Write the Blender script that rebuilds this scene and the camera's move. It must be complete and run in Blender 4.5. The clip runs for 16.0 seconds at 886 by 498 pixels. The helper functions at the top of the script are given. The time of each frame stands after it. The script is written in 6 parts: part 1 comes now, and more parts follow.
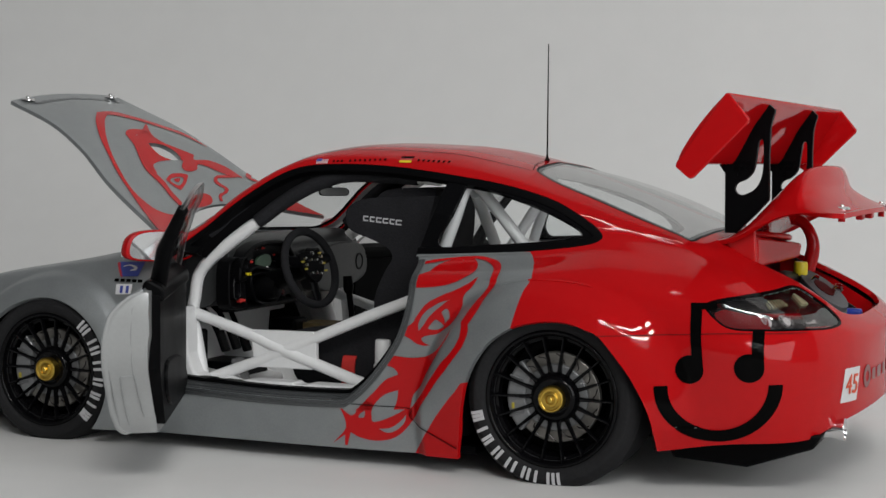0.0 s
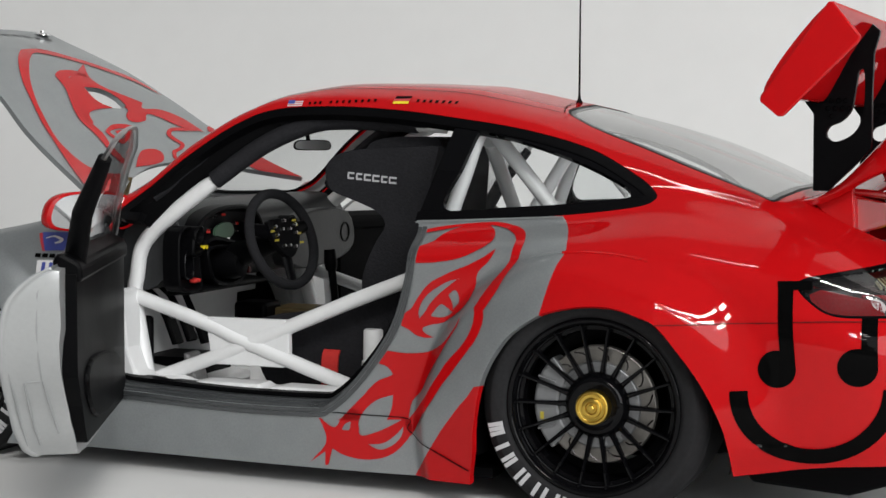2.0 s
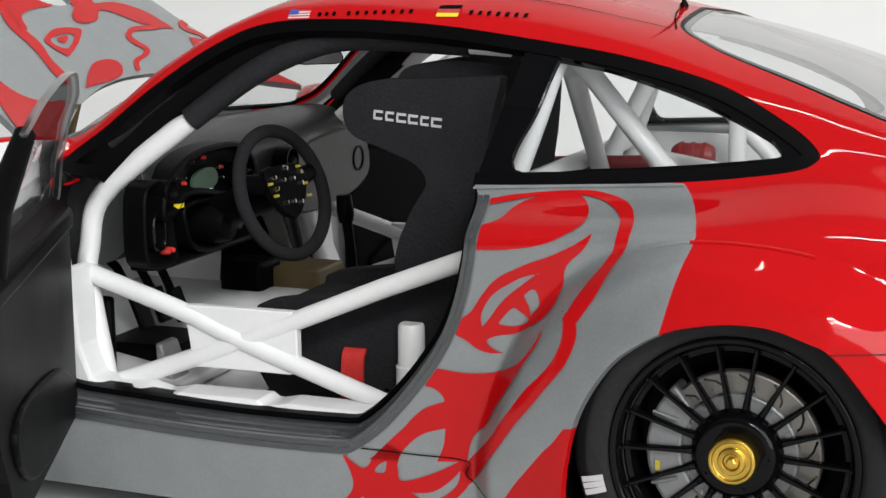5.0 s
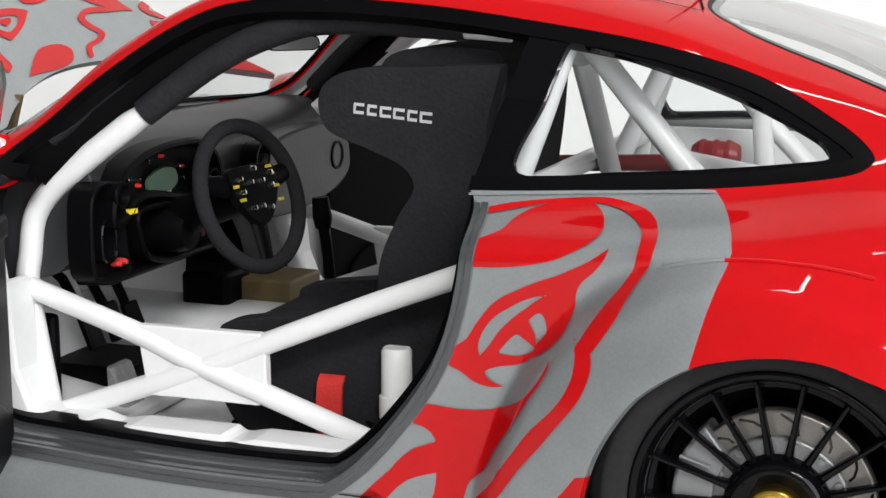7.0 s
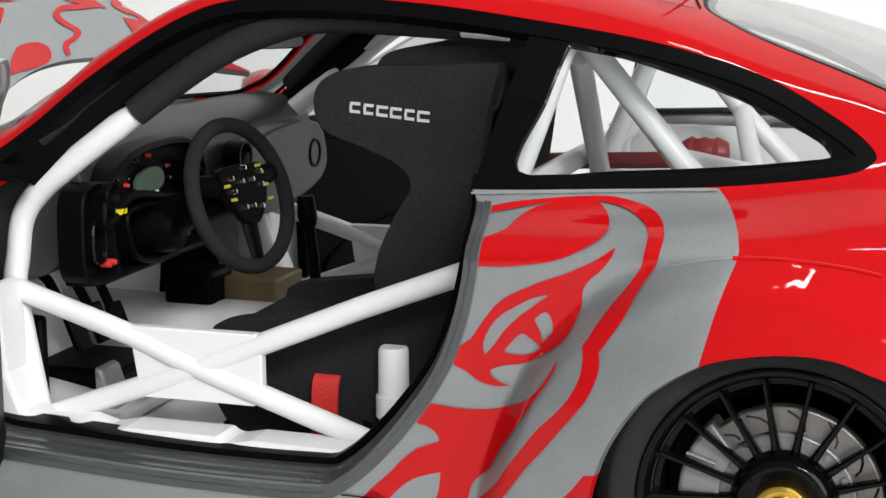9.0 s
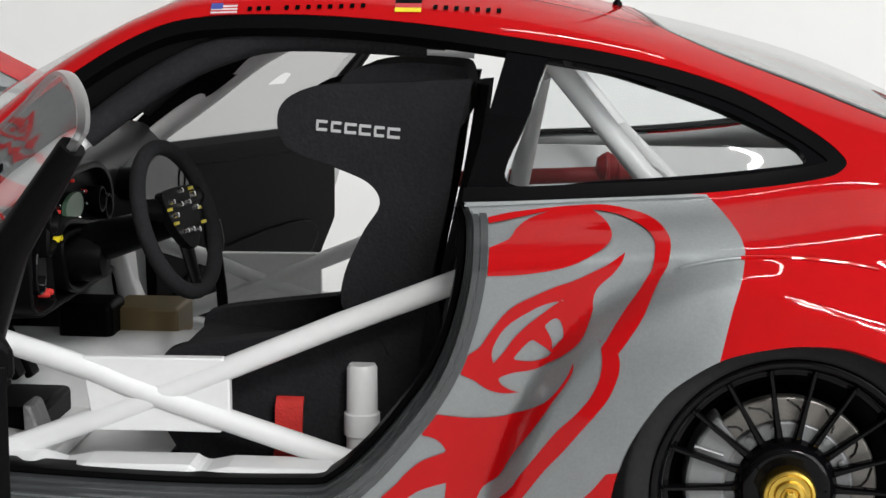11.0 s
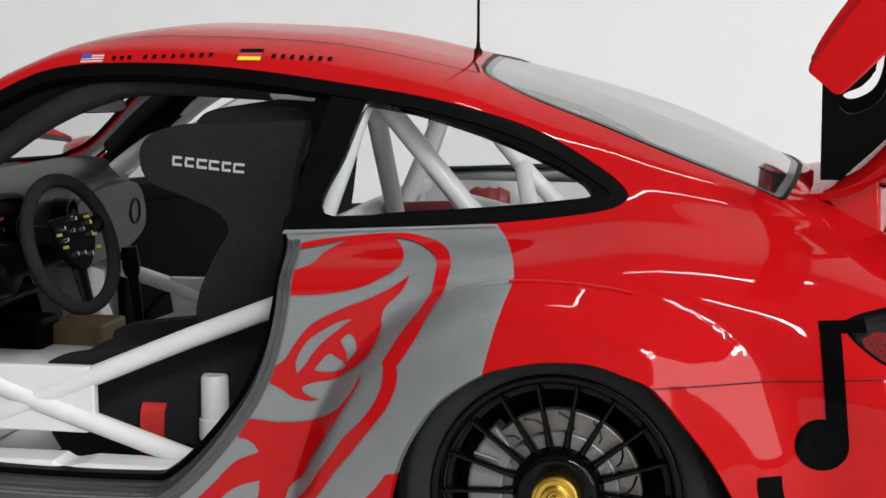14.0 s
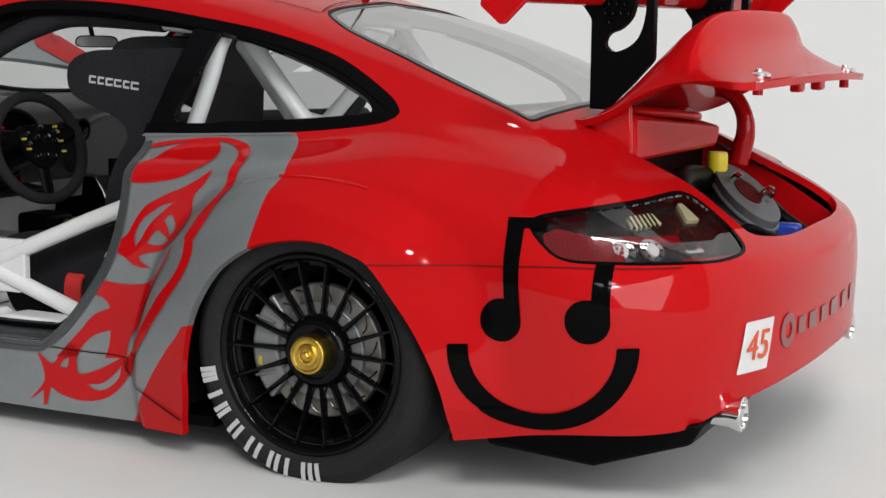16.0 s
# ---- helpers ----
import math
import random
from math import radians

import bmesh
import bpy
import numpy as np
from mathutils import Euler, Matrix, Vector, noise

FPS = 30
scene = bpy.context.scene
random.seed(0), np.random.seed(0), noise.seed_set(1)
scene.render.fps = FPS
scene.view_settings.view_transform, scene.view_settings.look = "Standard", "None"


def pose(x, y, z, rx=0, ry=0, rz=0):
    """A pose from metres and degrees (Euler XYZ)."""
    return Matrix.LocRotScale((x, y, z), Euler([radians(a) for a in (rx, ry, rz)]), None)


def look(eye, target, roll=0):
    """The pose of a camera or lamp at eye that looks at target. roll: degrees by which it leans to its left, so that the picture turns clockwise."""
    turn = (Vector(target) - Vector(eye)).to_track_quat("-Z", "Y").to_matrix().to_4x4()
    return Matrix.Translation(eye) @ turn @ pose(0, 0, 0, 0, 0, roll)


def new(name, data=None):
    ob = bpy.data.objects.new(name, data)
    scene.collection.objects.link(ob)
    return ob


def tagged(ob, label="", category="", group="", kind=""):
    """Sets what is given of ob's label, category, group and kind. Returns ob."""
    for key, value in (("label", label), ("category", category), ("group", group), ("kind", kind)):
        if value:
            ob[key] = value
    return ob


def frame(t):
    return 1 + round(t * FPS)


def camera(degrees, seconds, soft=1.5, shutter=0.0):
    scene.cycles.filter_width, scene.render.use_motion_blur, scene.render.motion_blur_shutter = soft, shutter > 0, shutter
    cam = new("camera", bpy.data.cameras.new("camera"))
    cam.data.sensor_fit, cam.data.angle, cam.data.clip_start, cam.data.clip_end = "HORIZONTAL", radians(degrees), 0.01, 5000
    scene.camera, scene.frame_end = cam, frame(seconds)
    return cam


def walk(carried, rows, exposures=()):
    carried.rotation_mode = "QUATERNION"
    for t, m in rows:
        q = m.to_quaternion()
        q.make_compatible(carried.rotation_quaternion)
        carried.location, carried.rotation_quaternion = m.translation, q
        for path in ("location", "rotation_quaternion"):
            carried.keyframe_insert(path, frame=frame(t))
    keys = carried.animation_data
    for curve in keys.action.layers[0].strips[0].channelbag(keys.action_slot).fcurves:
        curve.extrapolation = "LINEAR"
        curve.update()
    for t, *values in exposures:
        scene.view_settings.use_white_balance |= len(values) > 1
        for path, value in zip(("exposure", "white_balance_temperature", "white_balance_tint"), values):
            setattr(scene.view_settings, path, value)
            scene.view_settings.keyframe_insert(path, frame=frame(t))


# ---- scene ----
K = 1 / 18  # the car is a 1:18 scale model; the numbers below are metres of the full-size car
cam = camera(30.9, 16.0)
PATH = [
    (0, (4.255, -6.782, 1.274), (3.508, -4.93, 1.161), 0.5),
    (0.5, (4.106, -6.381, 1.221), (3.368, -4.526, 1.101), 0.4),
    (1, (3.987, -6.06, 1.199), (3.25, -4.205, 1.069), 0.3),
    (1.5, (3.822, -5.757, 1.166), (3.089, -3.901, 1.038), 0.4),
    (2, (3.679, -5.463, 1.148), (2.94, -3.61, 1.008), 0.3),
    (2.5, (3.536, -5.169, 1.188), (2.802, -3.316, 1.029), 0.1),
    (3, (3.37, -4.909, 1.275), (2.645, -3.054, 1.085), -0.0),
    (3.5, (3.291, -4.729, 1.335), (2.567, -2.877, 1.123), -0.2),
    (4, (3.177, -4.575, 1.398), (2.462, -2.723, 1.155), -0.3),
    (4.5, (3.043, -4.31, 1.388), (2.328, -2.469, 1.073), -0.3),
    (4.7, (3.002, -4.255, 1.392), (2.291, -2.418, 1.048), -0.3),
    (6.8, (2.718, -3.733, 1.374), (2.054, -1.885, 0.995), -0.2),
    (7, (2.747, -3.714, 1.354), (2.066, -1.871, 0.983), -0.0),
    (7.5, (2.767, -3.695, 1.347), (2.077, -1.854, 0.976), -0.0),
    (8, (2.746, -3.716, 1.35), (2.074, -1.87, 0.976), 0.0),
    (8.5, (2.752, -3.713, 1.35), (2.082, -1.866, 0.976), 0.1),
    (9, (2.614, -3.756, 1.365), (2.014, -1.886, 0.986), 0.1),
    (11.3, (1.864, -3.951, 1.306), (1.758, -1.979, 0.988), 0.6),
    (11.5, (1.865, -3.952, 1.306), (1.763, -1.98, 0.991), 0.6),
    (12, (1.866, -3.952, 1.306), (1.766, -1.979, 0.995), 0.7),
    (12.5, (1.891, -3.996, 1.312), (1.787, -2.022, 1.009), 0.8),
    (13, (2.046, -4.089, 1.31), (1.912, -2.115, 1.021), 0.8),
    (13.5, (2.375, -4.165, 1.333), (2.138, -2.199, 1.052), 0.6),
    (14, (2.733, -4.199, 1.338), (2.362, -2.253, 1.061), 0.2),
    (14.5, (3.128, -4.294, 1.329), (2.655, -2.37, 1.054), 0.4),
    (15, (3.522, -4.348, 1.307), (2.954, -2.45, 1.03), 0.9),
    (15.5, (3.939, -4.441, 1.276), (3.264, -2.579, 0.996), 1.2),
    (16, (4.387, -4.464, 1.224), (3.544, -2.673, 0.936), 1.2),
]
walk(cam, [(t, look(Vector(eye) * K, Vector(target) * K, roll)) for t, eye, target, roll in PATH], exposures=[(0, -0.22), (1.0, 0.02), (1.5, 0.15), (2.5, 0.38), (3.5, 0.44), (4.5, 0.54), (7, 0.88), (9, 0.85), (11.5, 0.48), (12.5, 0.42), (14, 0.44), (16, 0.32)])

# ---------------------------------------------------------------- world, lamps
world = bpy.data.worlds.new("room_air")
scene.world = world
world.use_nodes = True
world.node_tree.nodes["Background"].inputs[0].default_value = (0.95, 0.97, 1.0, 1)
world.node_tree.nodes["Background"].inputs[1].default_value = 0.145


def lamp(name, eye, target, sx, sy, watts, colour=(1.0, 0.987, 0.967)):
    """A ceiling lamp, in real metres."""
    data = bpy.data.lights.new(name, "AREA")
    data.shape, data.size, data.size_y, data.energy, data.color = "RECTANGLE", sx, sy, watts, colour
    ob = new(name, data)
    ob.matrix_world = look(eye, target)
    return ob


# a five-armed ceiling fitting in front of the car, and a tube nearer to it
for i in range(5):
    a = 2 * math.pi * i / 5 + 0.3
    lamp("ceiling_lamp_arm", (0.43 + 0.10 * math.cos(a), -0.68 + 0.10 * math.sin(a), 0.58), (0.14, 0.0, 0.03), 0.08, 0.03, 0.55)
lamp("ceiling_tube", (0.30, -0.05, 1.0), (0.17, 0.06, 0.0), 0.45, 0.018, 0.8)
# daylight from a window in the east wall
lamp("window_light", (1.20, -1.16, 0.60), (0.0, 0.05, 0.05), 1.9, 1.1, 23.0, (0.97, 0.985, 1.0))

# ---------------------------------------------------------------- materials


def material(name, colour, rough=0.5, metal=0.0, coat=0.0, vary=0.06, scale=60.0, bump=0.0, bump_scale=400.0, spec=0.5):
    """A surface with a slow and a fine change of tone, uneven gloss and fine relief. Scales are per real metre."""
    m = bpy.data.materials.new(name)
    m.use_nodes = True
    t = m.node_tree
    b = t.nodes["Principled BSDF"]
    link = t.links.new
    co = t.nodes.new("ShaderNodeTexCoord")
    slow, fine = t.nodes.new("ShaderNodeTexNoise"), t.nodes.new("ShaderNodeTexNoise")
    slow.inputs["Scale"].default_value, fine.inputs["Scale"].default_value = scale, scale * 14
    slow.inputs["Detail"].default_value = 4
    link(co.outputs["Object"], slow.inputs["Vector"])
    link(co.outputs["Object"], fine.inputs["Vector"])
    both = t.nodes.new("ShaderNodeMath")
    both.operation = "ADD"
    link(slow.outputs["Fac"], both.inputs[0])
    link(fine.outputs["Fac"], both.inputs[1])
    span = t.nodes.new("ShaderNodeMapRange")
    span.inputs["From Min"].default_value, span.inputs["From Max"].default_value = 0.6, 1.4
    span.inputs["To Min"].default_value, span.inputs["To Max"].default_value = 1 - vary, 1 + vary
    link(both.outputs[0], span.inputs["Value"])
    mul = t.nodes.new("ShaderNodeVectorMath")
    mul.operation = "MULTIPLY"
    mul.inputs[0].default_value = colour
    link(span.outputs[0], mul.inputs[1])
    link(mul.outputs[0], b.inputs["Base Color"])
    gloss = t.nodes.new("ShaderNodeMapRange")
    gloss.inputs["To Min"].default_value, gloss.inputs["To Max"].default_value = max(rough - 0.05, 0.02), min(rough + 0.08, 1)
    link(slow.outputs["Fac"], gloss.inputs["Value"])
    link(gloss.outputs[0], b.inputs["Roughness"])
    b.inputs["Metallic"].default_value = metal
    b.inputs["Coat Weight"].default_value = coat
    b.inputs["Coat Roughness"].default_value = 0.03
    b.inputs["Coat IOR"].default_value = 1.42
    b.inputs["Specular IOR Level"].default_value = spec
    if bump:
        grain, bm = t.nodes.new("ShaderNodeTexNoise"), t.nodes.new("ShaderNodeBump")
        grain.inputs["Scale"].default_value = bump_scale
        grain.inputs["Detail"].default_value = 3
        link(co.outputs["Object"], grain.inputs["Vector"])
        link(grain.outputs["Fac"], bm.inputs["Height"])
        bm.inputs["Strength"].default_value, bm.inputs["Distance"].default_value = bump, 0.0003
        link(bm.outputs[0], b.inputs["Normal"])
    return m


def glass(name, tint=(0.95, 0.97, 0.97), rough=0.0, mix=0.08):
    """Thin clear sheet: mostly see-through, with a glossy face."""
    m = bpy.data.materials.new(name)
    m.use_nodes = True
    t = m.node_tree
    t.nodes.remove(t.nodes["Principled BSDF"])
    clear, shine, blend, edge = (t.nodes.new(k) for k in ("ShaderNodeBsdfTransparent", "ShaderNodeBsdfGlossy", "ShaderNodeMixShader", "ShaderNodeLayerWeight"))
    clear.inputs[0].default_value = (*tint, 1)
    shine.inputs["Roughness"].default_value = rough
    edge.inputs["Blend"].default_value = 0.5
    steep, gain = t.nodes.new("ShaderNodeMath"), t.nodes.new("ShaderNodeMath")
    steep.operation, steep.inputs[1].default_value = "POWER", 4.0
    gain.operation, gain.use_clamp = "MULTIPLY_ADD", True
    gain.inputs[1].default_value, gain.inputs[2].default_value = 0.7, mix
    t.links.new(edge.outputs["Facing"], steep.inputs[0])
    t.links.new(steep.outputs[0], gain.inputs[0])
    t.links.new(gain.outputs[0], blend.inputs[0])
    t.links.new(clear.outputs[0], blend.inputs[1])
    t.links.new(shine.outputs[0], blend.inputs[2])
    t.links.new(blend.outputs[0], t.nodes["Material Output"].inputs["Surface"])
    return m


RED = material("red_paint", (0.44, 0.0045, 0.0062), 0.4, 0.0, 0.66, 0.04, 40, 0.035, 900, spec=0.0)
SILVER = material("silver_paint", (0.32, 0.34, 0.345), 0.48, 0.75, 0.3, 0.09, 220, 0.10, 8000, 0.3)
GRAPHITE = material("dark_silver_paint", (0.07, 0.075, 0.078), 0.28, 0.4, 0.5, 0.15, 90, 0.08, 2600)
WHITE = material("white_paint", (0.74, 0.745, 0.745), 0.35, 0.0, 0.3, 0.03, 60)
BLACK = material("black_plastic", (0.0022, 0.0022, 0.0026), 0.4, 0, 0, 0.15, 80, 0.05, 900, 0.05)
MATT = material("black_cloth", (0.016, 0.016, 0.018), 0.85, 0, 0, 0.3, 120, 0.45, 2200, 0.12)
GLOSSBLACK = material("black_gloss_paint", (0.0025, 0.0025, 0.003), 0.2, 0, 0.4, 0.1, 60, spec=0.0)
RUBBER = material("tyre_rubber", (0.016, 0.016, 0.017), 0.7, 0, 0, 0.25, 90, 0.15, 900, 0.14)
DASH = material("grey_dash_plastic", (0.024, 0.025, 0.026), 0.42, 0, 0, 0.15, 90, 0.15, 1800, 0.35)
CHROME = material("chrome", (0.8, 0.8, 0.8), 0.12, 1.0, 0, 0.04, 60)
HAT = material("cast_aluminium", (0.20, 0.205, 0.21), 0.4, 0.6, 0, 0.15, 200, 0.15, 1500)
GROOVE = material("grey_groove_paint", (0.33, 0.34, 0.34), 0.5, 0.2)
STEEL = material("brushed_steel", (0.20, 0.19, 0.175), 0.35, 0.7, 0, 0.15, 250, 0.1, 1500)
GOLD = material("gold_anodised", (0.62, 0.42, 0.08), 0.28, 1.0, 0, 0.08, 120)
YELLOW = material("yellow_plastic", (0.75, 0.6, 0.02), 0.4)
LABEL = material("worn_yellow_print", (0.38, 0.31, 0.03), 0.5, 0, 0, 0.3, 900)
BLUE = material("blue_plastic", (0.02, 0.05, 0.35), 0.4)
INK = material("black_ink", (0.002, 0.002, 0.002), 0.4, 0, 0.1, 0.05, 60, spec=0.0)
WHITEINK = material("white_ink", (0.62, 0.62, 0.62), 0.5)
SHEET = material("white_sheet", (0.72, 0.72, 0.71), 0.75, 0, 0, 0.02, 6, 0.03, 300)
SUEDE = material("black_suede", (0.016, 0.016, 0.0175), 0.95, 0, 0, 0.25, 160, 0.3, 2600, 0.1)
LCD = material("green_grey_display", (0.055, 0.10, 0.065), 0.35, 0, 0, 0.03, 60, spec=0.15)
BROWN = material("brown_plastic", (0.12, 0.085, 0.035), 0.5)
MIRROR = material("mirror_silver", (0.85, 0.86, 0.87), 0.02, 1.0, 0, 0.01, 60)
CLEAR = glass("clear_plastic", (0.95, 0.97, 0.97), 0.03, 0.06)
SCREEN = glass("windscreen_plastic", (0.93, 0.95, 0.95), 0.03, 0.10)
DOORGLASS = glass("smoky_door_plastic", (0.60, 0.60, 0.60), 0.04, 0.10)
NUMBER = material("orange_red_ink", (0.60, 0.06, 0.01), 0.4)
MAUVE = material("dull_sponsor_ink", (0.20, 0.03, 0.03), 0.4, 0, 0.5)
DULLRED = material("dark_red_plastic", (0.20, 0.01, 0.012), 0.45, 0, 0, 0.1, 60, 0.1, 900)
DULL = material("dull_dark_red_ink", (0.07, 0.006, 0.006), 0.5, 0, 0.1, spec=0.1)
FLAGRED, FLAGBLUE = material("flag_red_ink", (0.45, 0.03, 0.04), 0.4), material("flag_blue_ink", (0.05, 0.07, 0.30), 0.4)
GREYMARK = material("pale_grey_print", (0.46, 0.46, 0.47), 0.6)
TANK = material("grey_tank_plastic", (0.11, 0.115, 0.12), 0.5, 0, 0, 0.12, 90, 0.1, 1500)
GREYINK = material("grey_ink", (0.13, 0.135, 0.14), 0.4, 0.2)
REARGLASS = glass("hazy_rear_glass", (0.82, 0.84, 0.84), 0.05, 0.42)
BORDER = material("grey_glass_border", (0.10, 0.105, 0.105), 0.3, 0, 0.3)
CALIPER = material("caliper_paint", (0.20, 0.205, 0.21), 0.35, 0.5)
LENS = glass("clear_lamp_cover", (0.80, 0.76, 0.76), 0.01, 0.08)
REDLENS = material("red_lamp_plastic", (0.20, 0.003, 0.006), 0.2, 0, 0.2)
AMBER = material("pale_amber_plastic", (0.60, 0.60, 0.36), 0.2, 0, 0.5)
SMOKE = material("smoked_reflector", (0.016, 0.013, 0.013), 0.2, 0.2, 0.4)
EDGE = material("pale_silver_paint", (0.40, 0.41, 0.41), 0.35, 0.3, 0.4, 0.04, 90)
FROST = glass("frosted_plastic_rim", (0.55, 0.56, 0.56), 0.35, 0.25)
REDBELT = material("red_webbing", (0.5, 0.02, 0.015), 0.7, 0, 0, 0.1, 90, 0.5, 3000)
TREAD = material("grey_tread_plate", (0.3, 0.3, 0.3), 0.5, 0.4, 0, 0.2, 200, 0.8, 1500)

# ---------------------------------------------------------------- mesh helpers


def part(name, geo, mats, parent=None, label="", smooth=True, solid=0.0, bevel=0.0, at=None, inner=None):
    """Links one mesh object. geo: (verts, faces) or (verts, faces, material indices) in full-size metres, or a bmesh."""
    if solid and not isinstance(geo, bmesh.types.BMesh):
        geo = thick(geo, solid, inner)
    if isinstance(geo, bmesh.types.BMesh):
        mesh = bpy.data.meshes.new(name)
        geo.to_mesh(mesh)
        geo.free()
    else:
        mesh = bpy.data.meshes.new(name)
        mesh.from_pydata([tuple(v) for v in geo[0]], [], [tuple(f) for f in geo[1]])
        if len(geo) > 2:
            mesh.polygons.foreach_set("material_index", np.array(geo[2], dtype=np.int32))
    mesh.transform(Matrix.Scale(K, 4))
    for m in mats if isinstance(mats, (list, tuple)) else [mats]:
        mesh.materials.append(m)
    mesh.polygons.foreach_set("use_smooth", [smooth] * len(mesh.polygons))
    mesh.update()
    if smooth:
        mesh.set_sharp_from_angle(angle=radians(38))
    ob = new(name, mesh)
    if parent and parent.parent and parent.parent.parent:
        parent = parent.parent
    if parent:
        ob.parent = parent
    if at is not None:
        ob.matrix_basis = at
    if bevel:
        mod = ob.modifiers.new("soft_edges", "BEVEL")
        mod.width, mod.segments, mod.limit_method, mod.angle_limit = bevel * K, 2, "ANGLE", radians(35)
        mod.harden_normals = False
    if label:
        tagged(ob, label)
    return ob


def normals(geo):
    V = np.asarray(geo[0], float)
    N = np.zeros_like(V)
    for f in geo[1]:
        n = np.zeros(3)
        for i in range(1, len(f) - 1):
            n += np.cross(V[f[i]] - V[f[0]], V[f[i + 1]] - V[f[0]])
        for i in f:
            N[i] += n
    soft = N.copy()
    for f in geo[1]:
        soft[list(f)] += 0.3 * N[list(f)].sum(0)
    return soft / (np.linalg.norm(soft, axis=1)[:, None] + 1e-15)


def outward(geo):
    """Normals that point away from the car's spine."""
    V, N = np.asarray(geo[0], float), normals(geo)
    out = V - np.stack([V[:, 0], 0 * V[:, 1], 0 * V[:, 2] + 0.5], 1)
    return N if (N * out).sum() >= 0 else -N


def thick(geo, d, inner=None):
    """Gives a skin thickness inwards, with closed rims."""
    geo = tidy(geo)
    V = np.asarray(geo[0], float)
    N, n = outward(geo), len(V)
    seen = {}
    for f in geo[1]:
        for i, j in zip(f, f[1:] + f[:1]):
            seen[(i, j)] = 1
    rims = [(j, i, i + n, j + n) for i, j in seen if (j, i) not in seen]
    tags = list(geo[2]) if len(geo) > 2 else [0] * len(geo[1])
    owner = {}
    for f, t in zip(geo[1], tags):
        for i, j in zip(f, f[1:] + f[:1]):
            owner[(i, j)] = t
    faces = list(geo[1]) + [tuple(i + n for i in reversed(f)) for f in geo[1]] + rims
    return np.concatenate([V, V - N * d]), faces, tags + (tags if inner is None else [inner] * len(tags)) + [owner[(i, j)] for j, i, _, _ in rims]


def pchip(xs, ys):
    """A smooth curve through points that does not overshoot."""
    xs, ys = np.array(xs, float), np.array(ys, float)
    h, d = np.diff(xs), np.diff(ys) / np.diff(xs)
    m = np.zeros(len(xs))
    m[0], m[-1] = d[0], d[-1]
    for i in range(1, len(xs) - 1):
        if d[i - 1] * d[i] > 0:
            w1, w2 = 2 * h[i] + h[i - 1], h[i] + 2 * h[i - 1]
            m[i] = (w1 + w2) / (w1 / d[i - 1] + w2 / d[i])

    def f(x):
        x = np.clip(np.asarray(x, float), xs[0], xs[-1])
        i = np.clip(np.searchsorted(xs, x, side="right") - 1, 0, len(xs) - 2)
        s = (x - xs[i]) / h[i]
        return (ys[i] * (1 + 2 * s) * (1 - s) ** 2 + m[i] * h[i] * s * (1 - s) ** 2
                + ys[i + 1] * s * s * (3 - 2 * s) + m[i + 1] * h[i] * s * s * (s - 1))
    return f


def smooth_loop(pts, n=8, closed=True):
    """A rounded curve through points (Catmull-Rom)."""
    p = [np.array(q, float) for q in pts]
    k = len(p)
    out = []
    for i in range(k if closed else k - 1):
        a, b, c, d = (p[(i + j) % k] if closed else p[min(max(i + j, 0), k - 1)] for j in (-1, 0, 1, 2))
        for s in np.arange(n) / n:
            out.append(0.5 * (2 * b + (c - a) * s + (2 * a - 5 * b + 4 * c - d) * s * s + (3 * b - a - 3 * c + d) * s ** 3))
    if not closed:
        out.append(p[-1])
    return np.array(out)


def curvy(pts, n=4):
    """A closed outline: rounded through its points, sharp at those with a third number."""
    k = len(pts)
    first = next((i for i, p in enumerate(pts) if len(p) > 2), None)
    if first is None:
        return smooth_loop(pts, n)
    run = [pts[(first + i) % k] for i in range(k + 1)]
    marks = [i for i, p in enumerate(run) if len(p) > 2]
    out = []
    for i, j in zip(marks[:-1], marks[1:]):
        out.extend(smooth_loop([p[:2] for p in run[i:j + 1]], n, False)[:-1])
    return np.array(out)


def sdf(poly):
    """Signed distance to a closed outline in a plane, below zero inside."""
    a = np.asarray(poly, float)
    b = np.roll(a, -1, 0)

    def f(p):
        p = np.asarray(p, float)
        best, inside = np.full(len(p), 1e9), np.zeros(len(p), bool)
        for (x0, y0), (x1, y1) in zip(a, b):
            e = np.array([x1 - x0, y1 - y0])
            w = p - (x0, y0)
            s = np.clip((w @ e) / max(e @ e, 1e-12), 0, 1)
            best = np.minimum(best, ((w - s[:, None] * e) ** 2).sum(1))
            if y0 != y1:
                cross = ((y0 > p[:, 1]) != (y1 > p[:, 1])) & (p[:, 0] < (x1 - x0) * (p[:, 1] - y0) / (y1 - y0) + x0)
                inside ^= cross
        return np.where(inside, -1, 1) * np.sqrt(best)
    return f


